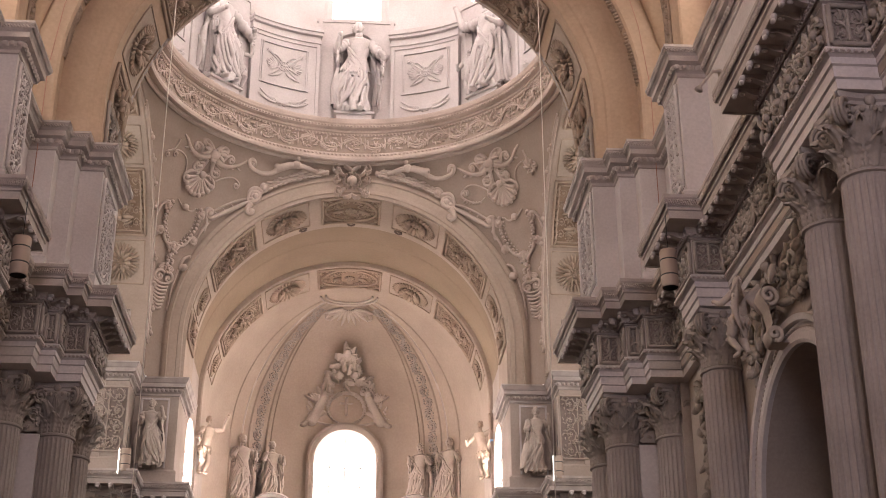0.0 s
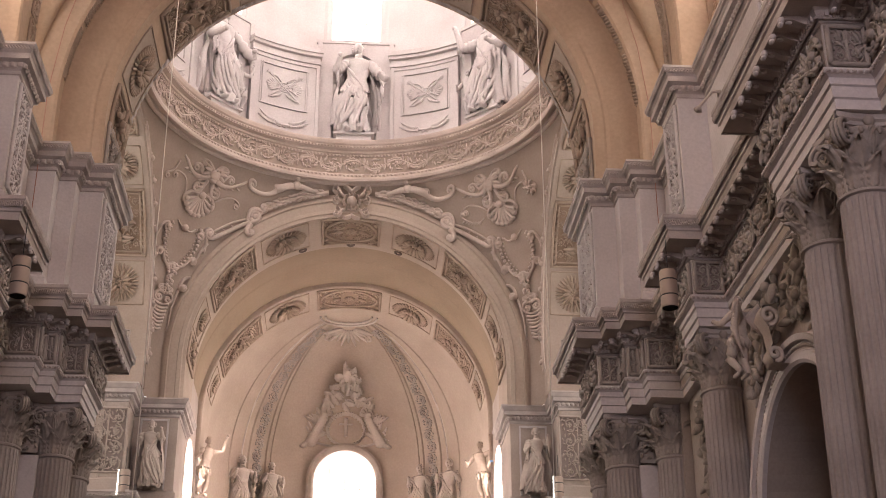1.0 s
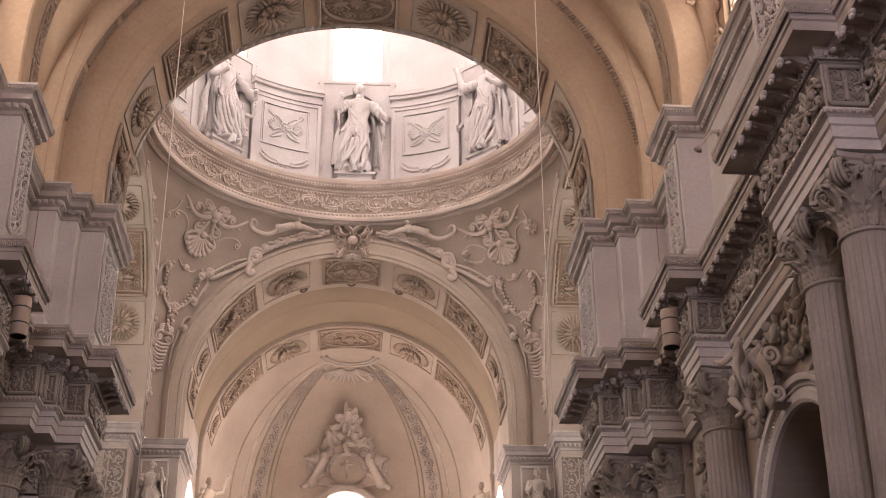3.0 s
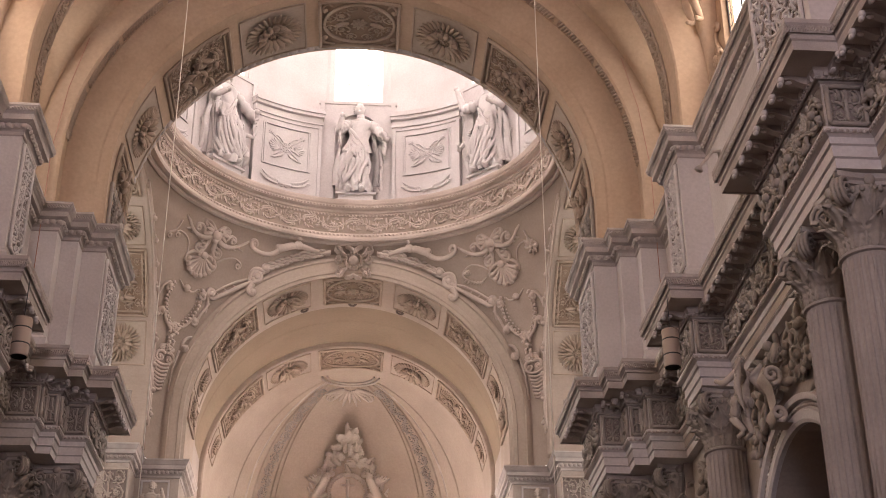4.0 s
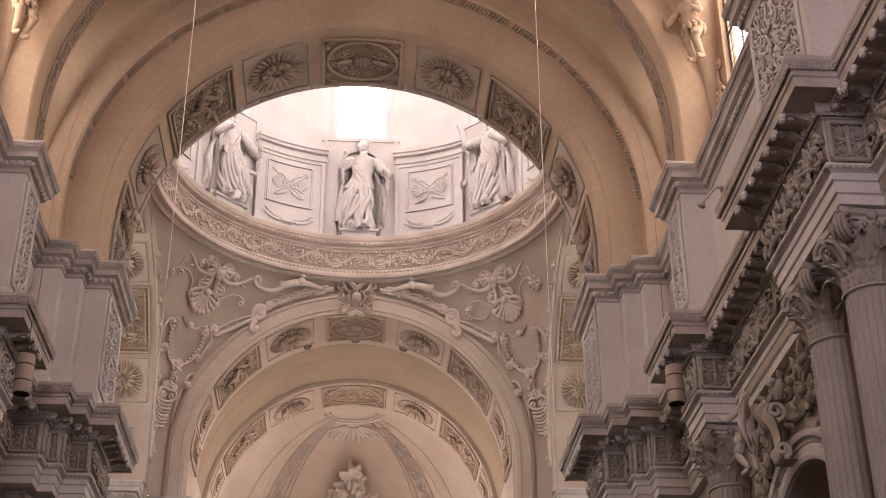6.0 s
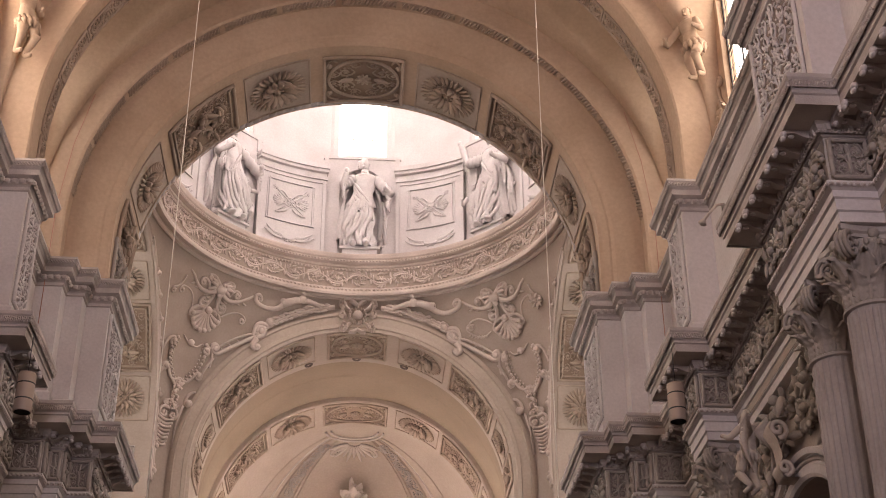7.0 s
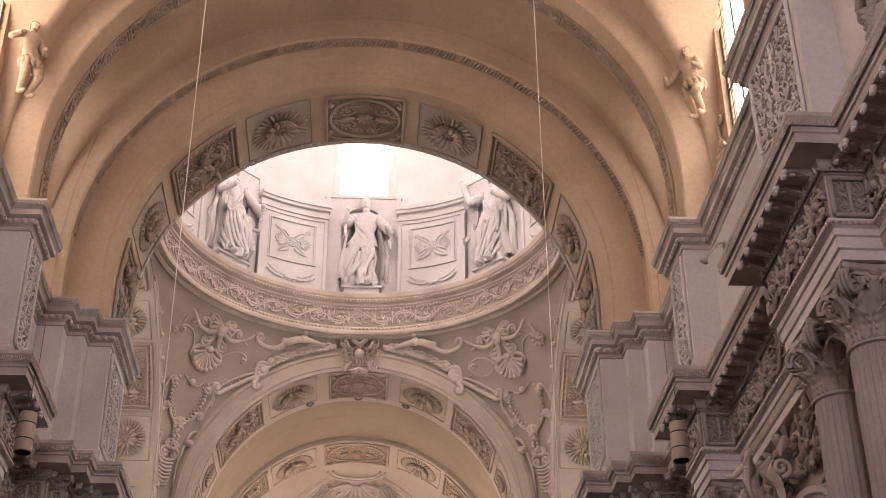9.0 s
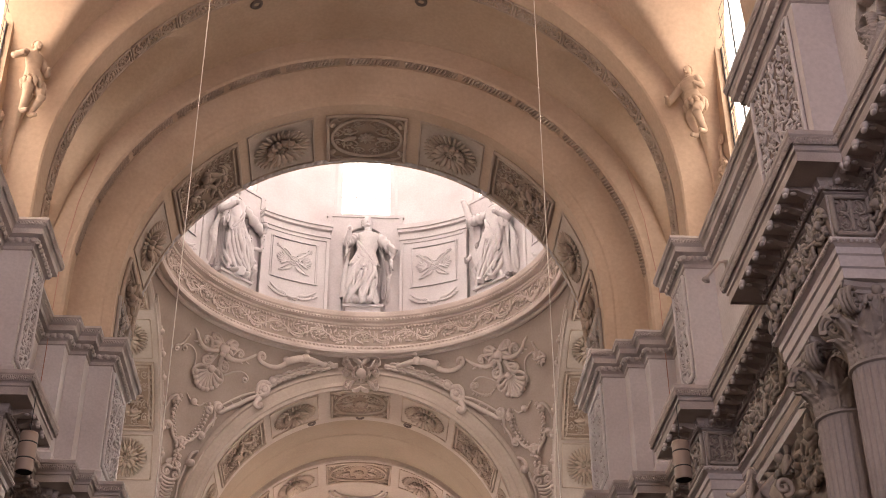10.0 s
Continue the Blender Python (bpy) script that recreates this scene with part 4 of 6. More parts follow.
# carved panels on the attic piers, and their plain recessed panels
for s in (-1, 1):
    side = "south" if s > 0 else "north"
    att = bpy.data.objects["trim_attic_nave_%s" % side]
    for (xx, y0, w) in ((6.68, 34.32, 2.1), (7.75, 28.45, 1.15), (7.75, 19.15, 2.6)):
        if s < 0 and y0 < 27:
            continue
        fn = flat(s * xx, y0, 16.2, 0, 1, -s, 0)
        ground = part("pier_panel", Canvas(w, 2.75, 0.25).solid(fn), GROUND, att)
        so = modelled(fn)
        tall_panel(so, w, 2.75)
        part("pier_carving", so, PALE, ground, "crowded scroll carving in a frame")
    yf = 16.0 if s > 0 else 26.5
    carved_row(ATTIC_PATH, s, 0.125, 19.16, 0.15, 0.06, "egg", att, yf)
    carved_row(ATTIC_PATH, s, 0.335, 19.54, 0.10, 0.05, "leaf", att, yf)
    att = bpy.data.objects["trim_attic_choir_%s" % side]
    carved_row(EAST_ATTIC, s, 0.125, 19.16, 0.15, 0.06, "egg", att, yf)


# ---------------------------------------------------------------- arch soffits
def soffit_panels(owner, r, zc, y0, depth, mat=RELIEF, axis="y", cx=0.0, spans=None, mirror=1):
    """The cycle of carved panels round an arch: (kind, middle in degrees from the crown, half width in degrees)."""
    cyc = spans or (("wreath", 0, 11.0), ("rosette", 22.3, 8.6), ("foliage", 43.5, 10.5), ("rosette", 62.0, 5.8), ("foliage", 80.0, 10.5))
    for kind, mid, half in cyc:
        for q in ((1,) if mid == 0 else (1, -1)):
            a0, a1 = 90 - q * mid - half, 90 - q * mid + half
            ln = radians(2 * half) * r
            fn = on_soffit(r, zc, y0, a0, a1, ln, axis, cx)
            word = "leaf wreath" if kind == "wreath" else kind
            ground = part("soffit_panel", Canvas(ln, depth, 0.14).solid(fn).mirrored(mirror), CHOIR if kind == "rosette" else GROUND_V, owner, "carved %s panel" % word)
            so = modelled(fn)
            roundel(so, ln, depth) if kind == "rosette" else scroll_panel(so, ln, depth, kind == "wreath")
            part("panel_relief", so.mirrored(mirror), mat, ground)


west = bpy.data.objects["arch_west_crossing"]
soffit_panels(west, R_WEST, Z_WEST, 34.3, 2.35, RELIEF_V, spans=(("wreath", 0, 10.8), ("rosette", 23.2, 9.2), ("foliage", 46.0, 11.0), ("rosette", 68.0, 8.0), ("foliage", 84.5, 6.5)))
east_arch = bpy.data.objects["arch_east_crossing"]
soffit_panels(east_arch, 6.5, ZC, Y_E0 - 0.02, 2.45, RELIEF_V, spans=(("wreath", 0, 11.4), ("rosette", 25.8, 10.0), ("foliage", 50.5, 12.2), ("rosette", 71.5, 6.5), ("foliage", 85.0, 5.5)))
soffit_panels(bpy.data.objects["arch_apse_band"], 6.5, ZC, 61.1, 2.3, RELIEF_V, spans=(("wreath", 0, 13.8), ("rosette", 27.4, 10.4), ("foliage", 52.5, 13.0), ("rosette", 73.0, 6.0)))
for s in (-1, 1):
    ta = bpy.data.objects["arch_%s_transept" % ("south" if s > 0 else "north")]
    soffit_panels(ta, 6.5, ZC, 8.05, 2.0, RELIEF_V, "x", CY, (("foliage", 48, 12.5), ("rosette", 69.5, 8.0), ("rosette", 26, 8.5), ("wreath", 0, 13)), s)


def leaf_ring(owner, r, zc, y0, w, depth, gap=True, a_from=4, a_to=176, step=13.2):
    a = a_from
    while a < a_to - 1:
        b = min(a + step - (1.2 if gap else 0), a_to)
        ln = radians(b - a) * r
        fn = on_soffit(r, zc, y0, a, b, ln)
        if w < 0.4:
            c = Canvas(ln, w, 0.035)
            so = leafband(c, rng, depth).solid(fn)
        else:
            so = ring_scroll(fn, ln, 0.47, w)
            rim(so, -0.04, 0.0, ln + 0.04, w, 0.035)
        part("leaf_moulding", so, RELIEF_V, owner, "carved leaf moulding")
        a += step


leaf_ring(west, 7.95, Z_WEST, 33.06, 0.30, 0.10)
leaf_ring(bpy.data.objects["trim_rib_nave"], 7.9, ZV, 29.08, 0.48, 0.11, True, 0, 180, 12)
for s in (-1, 1):
    so = ring_scroll(lambda u, v, h: (s * (7.9 - h), 29.08 + v, 19.76 + u), 1.4, 0.47, 0.48)
    rim(so, 0, 0, 1.4, 0.48, 0.035)
    part("leaf_moulding", so, RELIEF_V, bpy.data.objects["trim_rib_nave"], "carved leaf moulding")
c = Canvas(radians(180) * R_WEST, 0.22, 0.04)
beads(c, 0.05, 0.28)
part("bead_moulding", c.solid(on_soffit(R_WEST, Z_WEST, 36.62, 0, 180, radians(180) * R_WEST)), TRIM, west)

for s in (-1, 1):
    so = modelled(lambda u, v, h: (s * (R_WEST - h), 34.15 + u, 19.78 + v))
    scroll_panel(so, 2.3, 1.5, False)
    part("panel_relief", so, RELIEF, west, "scroll panel at the foot of the arch")

# ---------------------------------------------------------------- drum ring, niches, panels
span = 230.0
ln = radians(span) * 7.8


def on_ring(r, z0, length, sp, mid=0.0):
    def fn(u, v, h):
        a = np.radians(mid - sp / 2 + sp * u / length)
        return ((r - h) * np.sin(a), (r - h) * np.cos(a), z0 + v)
    return fn


part("frieze_carving", ring_scroll(on_ring(7.80, 29.93, ln, span), ln, 0.95, 0.76), PENDENT_RELIEF, drum_ring, "running acanthus scroll")
for r, z, h, pitch in ((7.74, 30.70, 0.10, 0.15), (7.48, 30.99, 0.10, 0.14), (7.70, 29.69, 0.11, 0.17)):
    l2 = radians(span) * r
    c = Canvas(l2, h, 0.03)
    beads(c, 0.06, pitch)
    part("bead_moulding", c.solid(on_ring(r, z, l2, span)), PENDENT_RELIEF, drum_ring)

R_D = 8.35


def ring_box(so, a0, a1, r0, r1, z0, z1, n=6):
    """A box bent round the drum: from r0 (outer) to r1 (inner)."""
    aa = [radians(a0 + (a1 - a0) * k / n) for k in range(n + 1)]
    loop = ((r0, z0), (r1, z0), (r1, z1), (r0, z1), (r0, z0))
    so.grid([[(r * math.sin(a), r * math.cos(a), z) for a in aa] for r, z in loop])
    for a in (aa[0], aa[-1]):
        so.add([(r * math.sin(a), r * math.cos(a), z) for r, z in loop[:4]], [(0, 1, 2, 3)])
    return so


for mid in (-67.5, -22.5, 22.5, 67.5):
    bay = group_at("trim_drum_bay", pose(0, CY, 0), "white drum bay with framed trophy relief and cornice", "wall bay", "", "structure")
    so = Solid()
    ring_box(so, mid - 11.2, mid + 11.2, R_D + 0.1, 8.12, 31.3, 35.3, 10)
    part("bay_wall", so, PALE, bay)
    so = Solid()
    for r, z0, z1, x in ((8.06, 35.2, 35.36, 0.2), (7.98, 35.36, 35.5, 0.6), (8.04, 35.5, 35.72, 0.3), (7.88, 35.72, 35.86, 1.1), (7.80, 35.86, 36.0, 1.5), (8.2, 36.0, 36.35, 0)):
        ring_box(so, mid - 11.2 - x * 0.5, mid + 11.2 + x * 0.5, R_D + 0.1, r, z0, z1, 10)
    part("bay_cornice", so, PALE, bay)
    so = Solid()
    for w, r in ((8.0, 8.08), (7.4, 8.05)):
        ring_box(so, mid - w, mid - w + 0.35, R_D, r, 32.9, 34.95, 1)
        ring_box(so, mid + w - 0.35, mid + w, R_D, r, 32.9, 34.95, 1)
        ring_box(so, mid - w, mid + w, R_D, r, 34.9, 34.97, 8)
        ring_box(so, mid - w, mid + w, R_D, r, 32.86, 32.93, 8)
    ring_box(so, mid - 11.2, mid - 10.2, R_D, 8.04, 31.3, 35.2, 1)
    ring_box(so, mid + 10.2, mid + 11.2, R_D, 8.04, 31.3, 35.2, 1)
    part("panel_frame", so, PALE, bay)
    l2 = radians(13) * 8.1
    so = modelled(on_ring(8.12, 33.05, l2, 13, mid))
    m = l2 / 2
    flower(so, m, 0.85, 0.2)
    so.cord([(m + 0.26 * math.cos(t), 0.85 + 0.22 * math.sin(t)) for t in np.linspace(0, 6.2832, 21)], 0.03, 0.03)
    for q in (-1, 1):
        so.cord([(m - q * 0.7, 0.2), (m, 0.82), (m + q * 0.72, 1.42)], 0.028, 0.028, 0.06)
        flower(so, m + q * 0.74, 1.46, 0.14, 7)
        so.curl((m + q * 0.15, 1.1), (m + q * 0.4, 1.5), (m + q * 0.6, 1.3), 0.04, 0.025)
        so.curl((m + q * 0.25, 0.75), (m + q * 0.6, 0.6), (m + q * 0.78, 0.85), 0.04, 0.03, 0, q * 0.08)
        for k in range(7):
            a = (0 if q > 0 else math.pi) + q * (-0.75 + 0.25 * k)
            so.frond((m + q * 0.28 + 0.1 * math.cos(a), 0.82 + 0.1 * math.sin(a)), a, 0.50 - 0.03 * abs(k - 3), 0.052, q * 0.3, 1.0)
        for k in range(4):
            so.frond((m + q * (0.1 + 0.1 * k), 0.55 - 0.08 * k), -1.57 + q * (0.5 + 0.2 * k), 0.34, 0.052, q * 0.5, 1.0)
    part("trophy", so, PALE, bay, "modelled trophy of flags and fans")
    so = modelled(on_ring(8.12, 31.75, l2, 13, mid))
    so.cord([(m - 0.3, 0.3), (m, 0.26), (m + 0.3, 0.3)], 0.06, 0.06)
    for q in (-1, 1):
        so.curl((m + q * 0.2, 0.3), (m + q * 0.55, 0.3), (m + q * 0.95, 0.62), 0.035, 0.025)
        so.frond((m, 0.25), -1.57 + q * 0.8, 0.24, 0.04, q)
        for k in range(9):
            for g in (-1, 1):
                so.frond((m + q * (0.25 + 0.08 * k), 0.3 + 0.004 * k * k), (0 if q > 0 else math.pi) + q * (0.3 + g * 0.75), 0.30, 0.046, -q * g * 0.8, 1.2)
    part("leaf_spray", so, PALE, bay, "crossed palm sprays")

for k in range(-2, 3):
    a = 45 * k
    niche = group_at("trim_drum_niche", pose(0, CY, 0, 0, 0, -a), "white statue niche with a round head below a window", "niche", "", "structure")
    wall_n = arched_wall(-1.62, 1.62, 31.3, 36.75, 0, 0.98, 35.2, 31.35, 8.12, 8.6, lambda u, d, z: (u, d, z))
    part("niche_wall", wall_n, PALE, niche)
    part("niche_back", Solid().box(-1.2, 1.2, 8.34, 8.6, 31.3, 36.6), PALE, niche)
    so = Solid().box(-1.75, 1.75, 8.05, 8.4, 36.68, 36.84).box(-1.66, -1.32, 8.22, 8.4, 36.84, 42.2).box(1.32, 1.66, 8.22, 8.4, 36.84, 42.2).box(-1.66, 1.66, 8.22, 8.4, 42.2, 42.6)
    so.box(-1.7, -1.5, 8.05, 8.4, 36.1, 36.7).box(1.5, 1.7, 8.05, 8.4, 36.1, 36.7)
    part("window_surround", so, PALE, niche)
    so = Solid()
    for x in (-0.44, 0.44):
        so.box(x - 0.02, x + 0.02, 8.42, 8.46, 36.9, 42.1)
    for z in (38.0, 39.1, 40.2, 41.2):
        so.box(-1.32, 1.32, 8.42, 8.46, z - 0.02, z + 0.02)
    part("window_bars", so, WIRE, niche)
    part("pedestal", Solid().box(-0.84, 0.84, 7.52, 8.4, 31.36, 31.46).box(-0.76, 0.76, 7.6, 8.4, 31.46, 31.70).box(-0.88, 0.88, 7.48, 8.4, 31.70, 31.80), PALE, niche)


# ---------------------------------------------------------------- draped figures, each one plain mesh
def limb(so, pts, rad, n=10):
    """A rounded limb through the given joints."""
    q, r = [], []
    for i in range(len(pts) - 1):
        for t in np.linspace(0, 1, 6, endpoint=False):
            q.append(tuple(Vector(pts[i]).lerp(Vector(pts[i + 1]), t)))
            r.append(rad[i] + (rad[i + 1] - rad[i]) * t)
    q.append(pts[-1])
    r.append(rad[-1])
    so.tube(q, r, n)
    so.ball(pts[0], rad[0], 10, 8)
    so.ball(pts[-1], rad[-1] * 1.1, 10, 8)


def figure(h, seed, arms=((0.5, 0.9, 0.35), (-0.5, 0.75, 0.3)), robe=1.0, wings=False, lean=0.0, bare=False):
    """A figure of height h that faces -y, on the origin: draped to the feet, or bare-legged with a loin cloth."""
    r_ = random.Random(seed)
    so = Solid(True)
    ph = [r_.uniform(0, 6.28) for _ in range(6)]
    sway = r_.choice((-1, 1))
    n, m = 72, 64
    ZK = (0, 0.04, 0.22, 0.45, 0.55, 0.62, 0.70, 0.765, 0.80, 0.825, 0.86)
    WK = (0.135, 0.145, 0.12, 0.118, 0.10, 0.085, 0.10, 0.118, 0.105, 0.05, 0.034)
    z_low = 0.0 if not bare else 0.40
    rows = []
    for i in range(n + 1):
        t = z_low + (0.86 - z_low) * i / n
        w = h * float(np.interp(t, ZK, WK))
        d = w * float(np.interp(t, (0, 0.45, 0.62, 0.77, 0.86), (0.85, 0.80, 0.72, 0.62, 0.9)))
        cx = sway * h * 0.03 * math.sin(t * 6.0) + lean * h * t
        low = min(max((0.60 - t) / 0.25, 0), 1)
        row = []
        for j in range(m):
            a = 2 * math.pi * j / m
            tw = sway * (2.6 * t + 0.5 * math.sin(4 * t + ph[3]))
            fold = low * (0.46 * (abs(math.sin(3.5 * a + ph[0] + tw)) - 0.62) + 0.28 * (abs(math.sin(6 * a + ph[1] - 1.7 * tw)) - 0.6))
            fold += (1 - low) * 0.17 * (abs(math.sin(14 * t + 1.5 * sway * a + ph[2])) - 0.5) * (1 if t < 0.80 else 0)
            knee = 0.40 * math.exp(-((t - 0.30) / 0.10) ** 2) * max(math.cos(a + math.pi / 2 + 0.55 * sway), 0) ** 3
            k = 1 + (0.3 if bare else 1.0) * (fold * robe + knee)
            row.append((cx + w * k * math.cos(a), d * k * math.sin(a), h * t + (0 if i else 0.012 * h * math.sin(5 * a))))
        rows.append(row)
    so.grid(rows, closed_u=True)
    tx = lean * h * 0.85 + sway * h * 0.03 * math.sin(0.83 * 6)
    hx = sway * h * 0.03 * math.sin(0.42 * 6) + lean * h * 0.42
    if bare:
        for q in (-1, 1):
            kn = (hx + q * 0.07 * h, -0.10 * h * (1 if q == sway else 0.3), 0.24 * h)
            limb(so, [(hx + q * 0.06 * h, 0, 0.42 * h), kn, (hx + q * 0.055 * h, 0.05 * h, 0.05 * h), (hx + q * 0.06 * h, -0.05 * h, 0.02 * h)], [0.075 * h, 0.052 * h, 0.03 * h, 0.024 * h])
        for k in range(12):
            a = 2 * math.pi * k / 12
            so.tube([(hx + 0.10 * h * math.cos(a), 0.08 * h * math.sin(a), 0.47 * h), (hx + 0.125 * h * math.cos(a + 0.2), 0.10 * h * math.sin(a + 0.2), 0.41 * h), (hx + 0.12 * h * math.cos(a + 0.3), 0.10 * h * math.sin(a + 0.3), 0.34 * h)], [0.03 * h, 0.036 * h, 0.008 * h], 7)
    else:
        for q in (-1, 1):
            so.ball((hx * 0.3 + q * 0.06 * h, -0.12 * h, 0.018 * h), (0.03 * h, 0.06 * h, 0.022 * h), 10, 6)
        # cloak down the back, wider than the body
        rows = []
        for i in range(25):
            t = i / 24
            z = h * (0.80 - 0.72 * t)
            row = []
            for a in np.linspace(-1.9, 1.9, 45):
                k = 1 + 0.16 * (abs(math.sin(4.5 * a + ph[4] + 1.2 * t)) - 0.5) * (0.3 + t)
                wd = h * (0.118 + 0.07 * t * (1 - 0.4 * t) + 0.03 * math.sin(3 * t + ph[5])) * k
                row.append((tx * (1 - t) + wd * math.sin(a) * 1.12, 0.015 * h + wd * 0.85 * math.cos(a), z + 0.03 * h * math.sin(2 * a + ph[4]) * t))
            rows.append(row)
        so.grid(rows)
        so.grid([[(x * 0.94, y - 0.02 * h, z) for x, y, z in r] for r in rows], flip=True)
        # ruffled hem of the tunic, over the robe
        rows = []
        for i in range(13):
            t = i / 12
            row = []
            for j in range(72):
                a = 2 * math.pi * j / 72
                k = 1.06 + t * (0.22 + 0.15 * math.sin(7 * a + ph[3]) + 0.07 * math.sin(13 * a + ph[5]))
                z = 0.60 - t * (0.17 + 0.035 * math.sin(2 * a + ph[1]) + 0.014 * math.sin(14 * a + ph[0]))
                w = h * float(np.interp(z, ZK, WK)) * k
                row.append((w * math.cos(a) + sway * h * 0.03 * math.sin(z * 6), w * 0.78 * math.sin(a), h * z))
            rows.append(row)
        so.grid(rows, closed_u=True)
        so.grid([[(x * 0.95, y * 0.95, z) for x, y, z in r] for r in rows], closed_u=True, flip=True)
        # swathe of cloth from the shoulder over the hip
        for q in range(6):
            pts, rad = [], []
            for i in range(22):
                t = i / 21
                a = -0.35 - 2.5 * t
                z = h * (0.72 - 0.30 * t - 0.022 * q - 0.03 * math.sin(math.pi * t) * (q % 3))
                w = h * float(np.interp(z / h, ZK, WK)) * 1.05
                pts.append((sway * w * math.cos(a) + sway * h * 0.03 * math.sin(z / h * 6), w * 0.78 * math.sin(a), z))
                rad.append(h * 0.013 * (0.75 + 0.6 * math.sin(math.pi * t) + 0.3 * math.sin(9 * t + q)))
            so.tube(pts, rad, 6)
        # creased folds that sweep round the skirt, and a flying end of the cloak
        for q in range(22):
            a0, sw, r1 = 6.2832 * q / 22 + r_.uniform(-0.12, 0.12), sway * r_.uniform(0.7, 1.5), r_.uniform(0.011, 0.021)
            top, bot = r_.uniform(0.46, 0.60), r_.uniform(0.01, 0.10)
            pts, rad = [], []
            for i in range(14):
                t = i / 13
                z = top + (bot - top) * t
                a = a0 + sw * t * t + 0.12 * math.sin(5 * t + q)
                w = h * float(np.interp(z, ZK, WK)) * (0.99 + 0.16 * t + 0.34 * math.exp(-((z - 0.30) / 0.10) ** 2) * max(math.cos(a + math.pi / 2 + 0.55 * sway), 0) ** 3)
                pts.append((w * math.cos(a) + sway * h * 0.03 * math.sin(z * 6), 0.86 * w * math.sin(a), h * z))
                rad.append(h * r1 * (0.45 + 1.1 * t * (1.25 - t) * 1.6))
            so.tube(pts, rad, 6)
        for q in range(7):
            t0 = q / 6
            so.tube([(tx - sway * (0.10 + 0.02 * q) * h, 0.03 * h, (0.70 - 0.05 * q) * h), (tx - sway * (0.19 + 0.012 * math.sin(3 * q)) * h, 0.0, (0.46 - 0.03 * q) * h),
                     (tx - sway * (0.17 + 0.03 * math.sin(2 * q)) * h, 0.05 * h, (0.20 - 0.02 * q) * h), (tx - sway * (0.13 + 0.02 * q) * h, 0.07 * h, 0.07 * h)], [0.012 * h, 0.024 * h, 0.026 * h, 0.010 * h], 7)
        for q in range(6):
            so.tube([(tx + sway * 0.05 * h, -0.10 * h, (0.50 - 0.02 * q) * h), (tx + sway * (0.13 + 0.012 * q) * h, -0.10 * h, (0.36 - 0.035 * q) * h), (tx + sway * (0.20 - 0.012 * q) * h, -0.05 * h, (0.20 - 0.028 * q) * h)],
                    [0.010 * h, 0.022 * h, 0.009 * h], 7)
    so.tube([(tx, 0, 0.82 * h), (tx, -0.008 * h, 0.89 * h)], [0.04 * h, 0.034 * h], 10)
    hd = (tx + sway * 0.008 * h, -0.02 * h, 0.932 * h)
    so.ball(hd, (0.046 * h, 0.053 * h, 0.066 * h), 16, 12)
    so.ball((hd[0], hd[1] - 0.052 * h, hd[2] - 0.008 * h), (0.009 * h, 0.013 * h, 0.018 * h), 7, 6)
    so.ball((hd[0], hd[1] - 0.04 * h, hd[2] - 0.045 * h), (0.02 * h, 0.018 * h, 0.016 * h), 8, 6)
    for q in range(34):
        a, e = r_.uniform(0.1, math.pi - 0.1), r_.uniform(-0.5, 1.4)
        so.ball((hd[0] + 0.05 * h * math.cos(a) * math.cos(e), hd[1] + 0.012 * h + 0.05 * h * math.sin(a) * math.cos(e), hd[2] + 0.008 * h + 0.062 * h * math.sin(e)), 0.017 * h * r_.uniform(0.7, 1.2), 6, 5)
    for sx, (out, up, fwd) in zip((1, -1), arms):
        sh = (tx + sx * 0.108 * h, 0.0, 0.775 * h)
        el = (tx + sx * 0.115 * h + out * 0.14 * h, -fwd * 0.10 * h, (0.62 + (up - 0.8) * 0.28) * h)
        ha = (el[0] - sx * 0.05 * h + out * 0.12 * h * (up - 0.7), el[1] - 0.10 * h * (0.4 + fwd), el[2] + (up - 0.62) * 0.30 * h)
        limb(so, [sh, el, ha], [0.047 * h, 0.037 * h, 0.022 * h])
        so.ball(ha, (0.024 * h, 0.03 * h, 0.028 * h), 8, 6)
        if not bare:
            n_ = 12
            so.tube([tuple(Vector(sh).lerp(Vector(el), k / n_)) for k in range(n_ + 1)], [h * (0.052 + 0.008 * math.sin(1.9 * k + ph[0]) - 0.006 * k / n_) for k in range(n_ + 1)], 12)
            rows = []
            for k in range(9):
                t = k / 8
                c_ = Vector(el).lerp(Vector(ha), t * 0.55)
                ln_ = h * (0.22 + 0.06 * math.sin(6 * t + ph[1])) * (1 - 0.55 * t)
                rows.append([(c_.x + 0.012 * h * math.sin(9 * t + 4 * v), c_.y + 0.022 * h * math.sin(11 * t + ph[2]) * v, c_.z - ln_ * v) for v in np.linspace(0, 1, 9)])
            so.grid(rows)
            so.grid([[(x, y + 0.014 * h, z) for x, y, z in r] for r in rows], flip=True)
    if wings:
        for sx in (-1, 1):
            for q in range(8):
                so.tube([(tx + sx * 0.04 * h, 0.07 * h, 0.72 * h), (tx + sx * (0.17 + 0.012 * q) * h, 0.13 * h, (0.88 - 0.05 * q) * h), (tx + sx * (0.27 - 0.018 * q) * h, 0.14 * h, (0.70 - 0.075 * q) * h)], [0.03 * h, 0.038 * h, 0.008 * h], 6)
    return so


def statue(name, m, label, h, seed, group="", mat=FIGURE, **kw):
    ob = part(name, figure(h, seed, **kw), mat)
    ob.matrix_basis = m
    return tagged(ob, label, "statue", group)


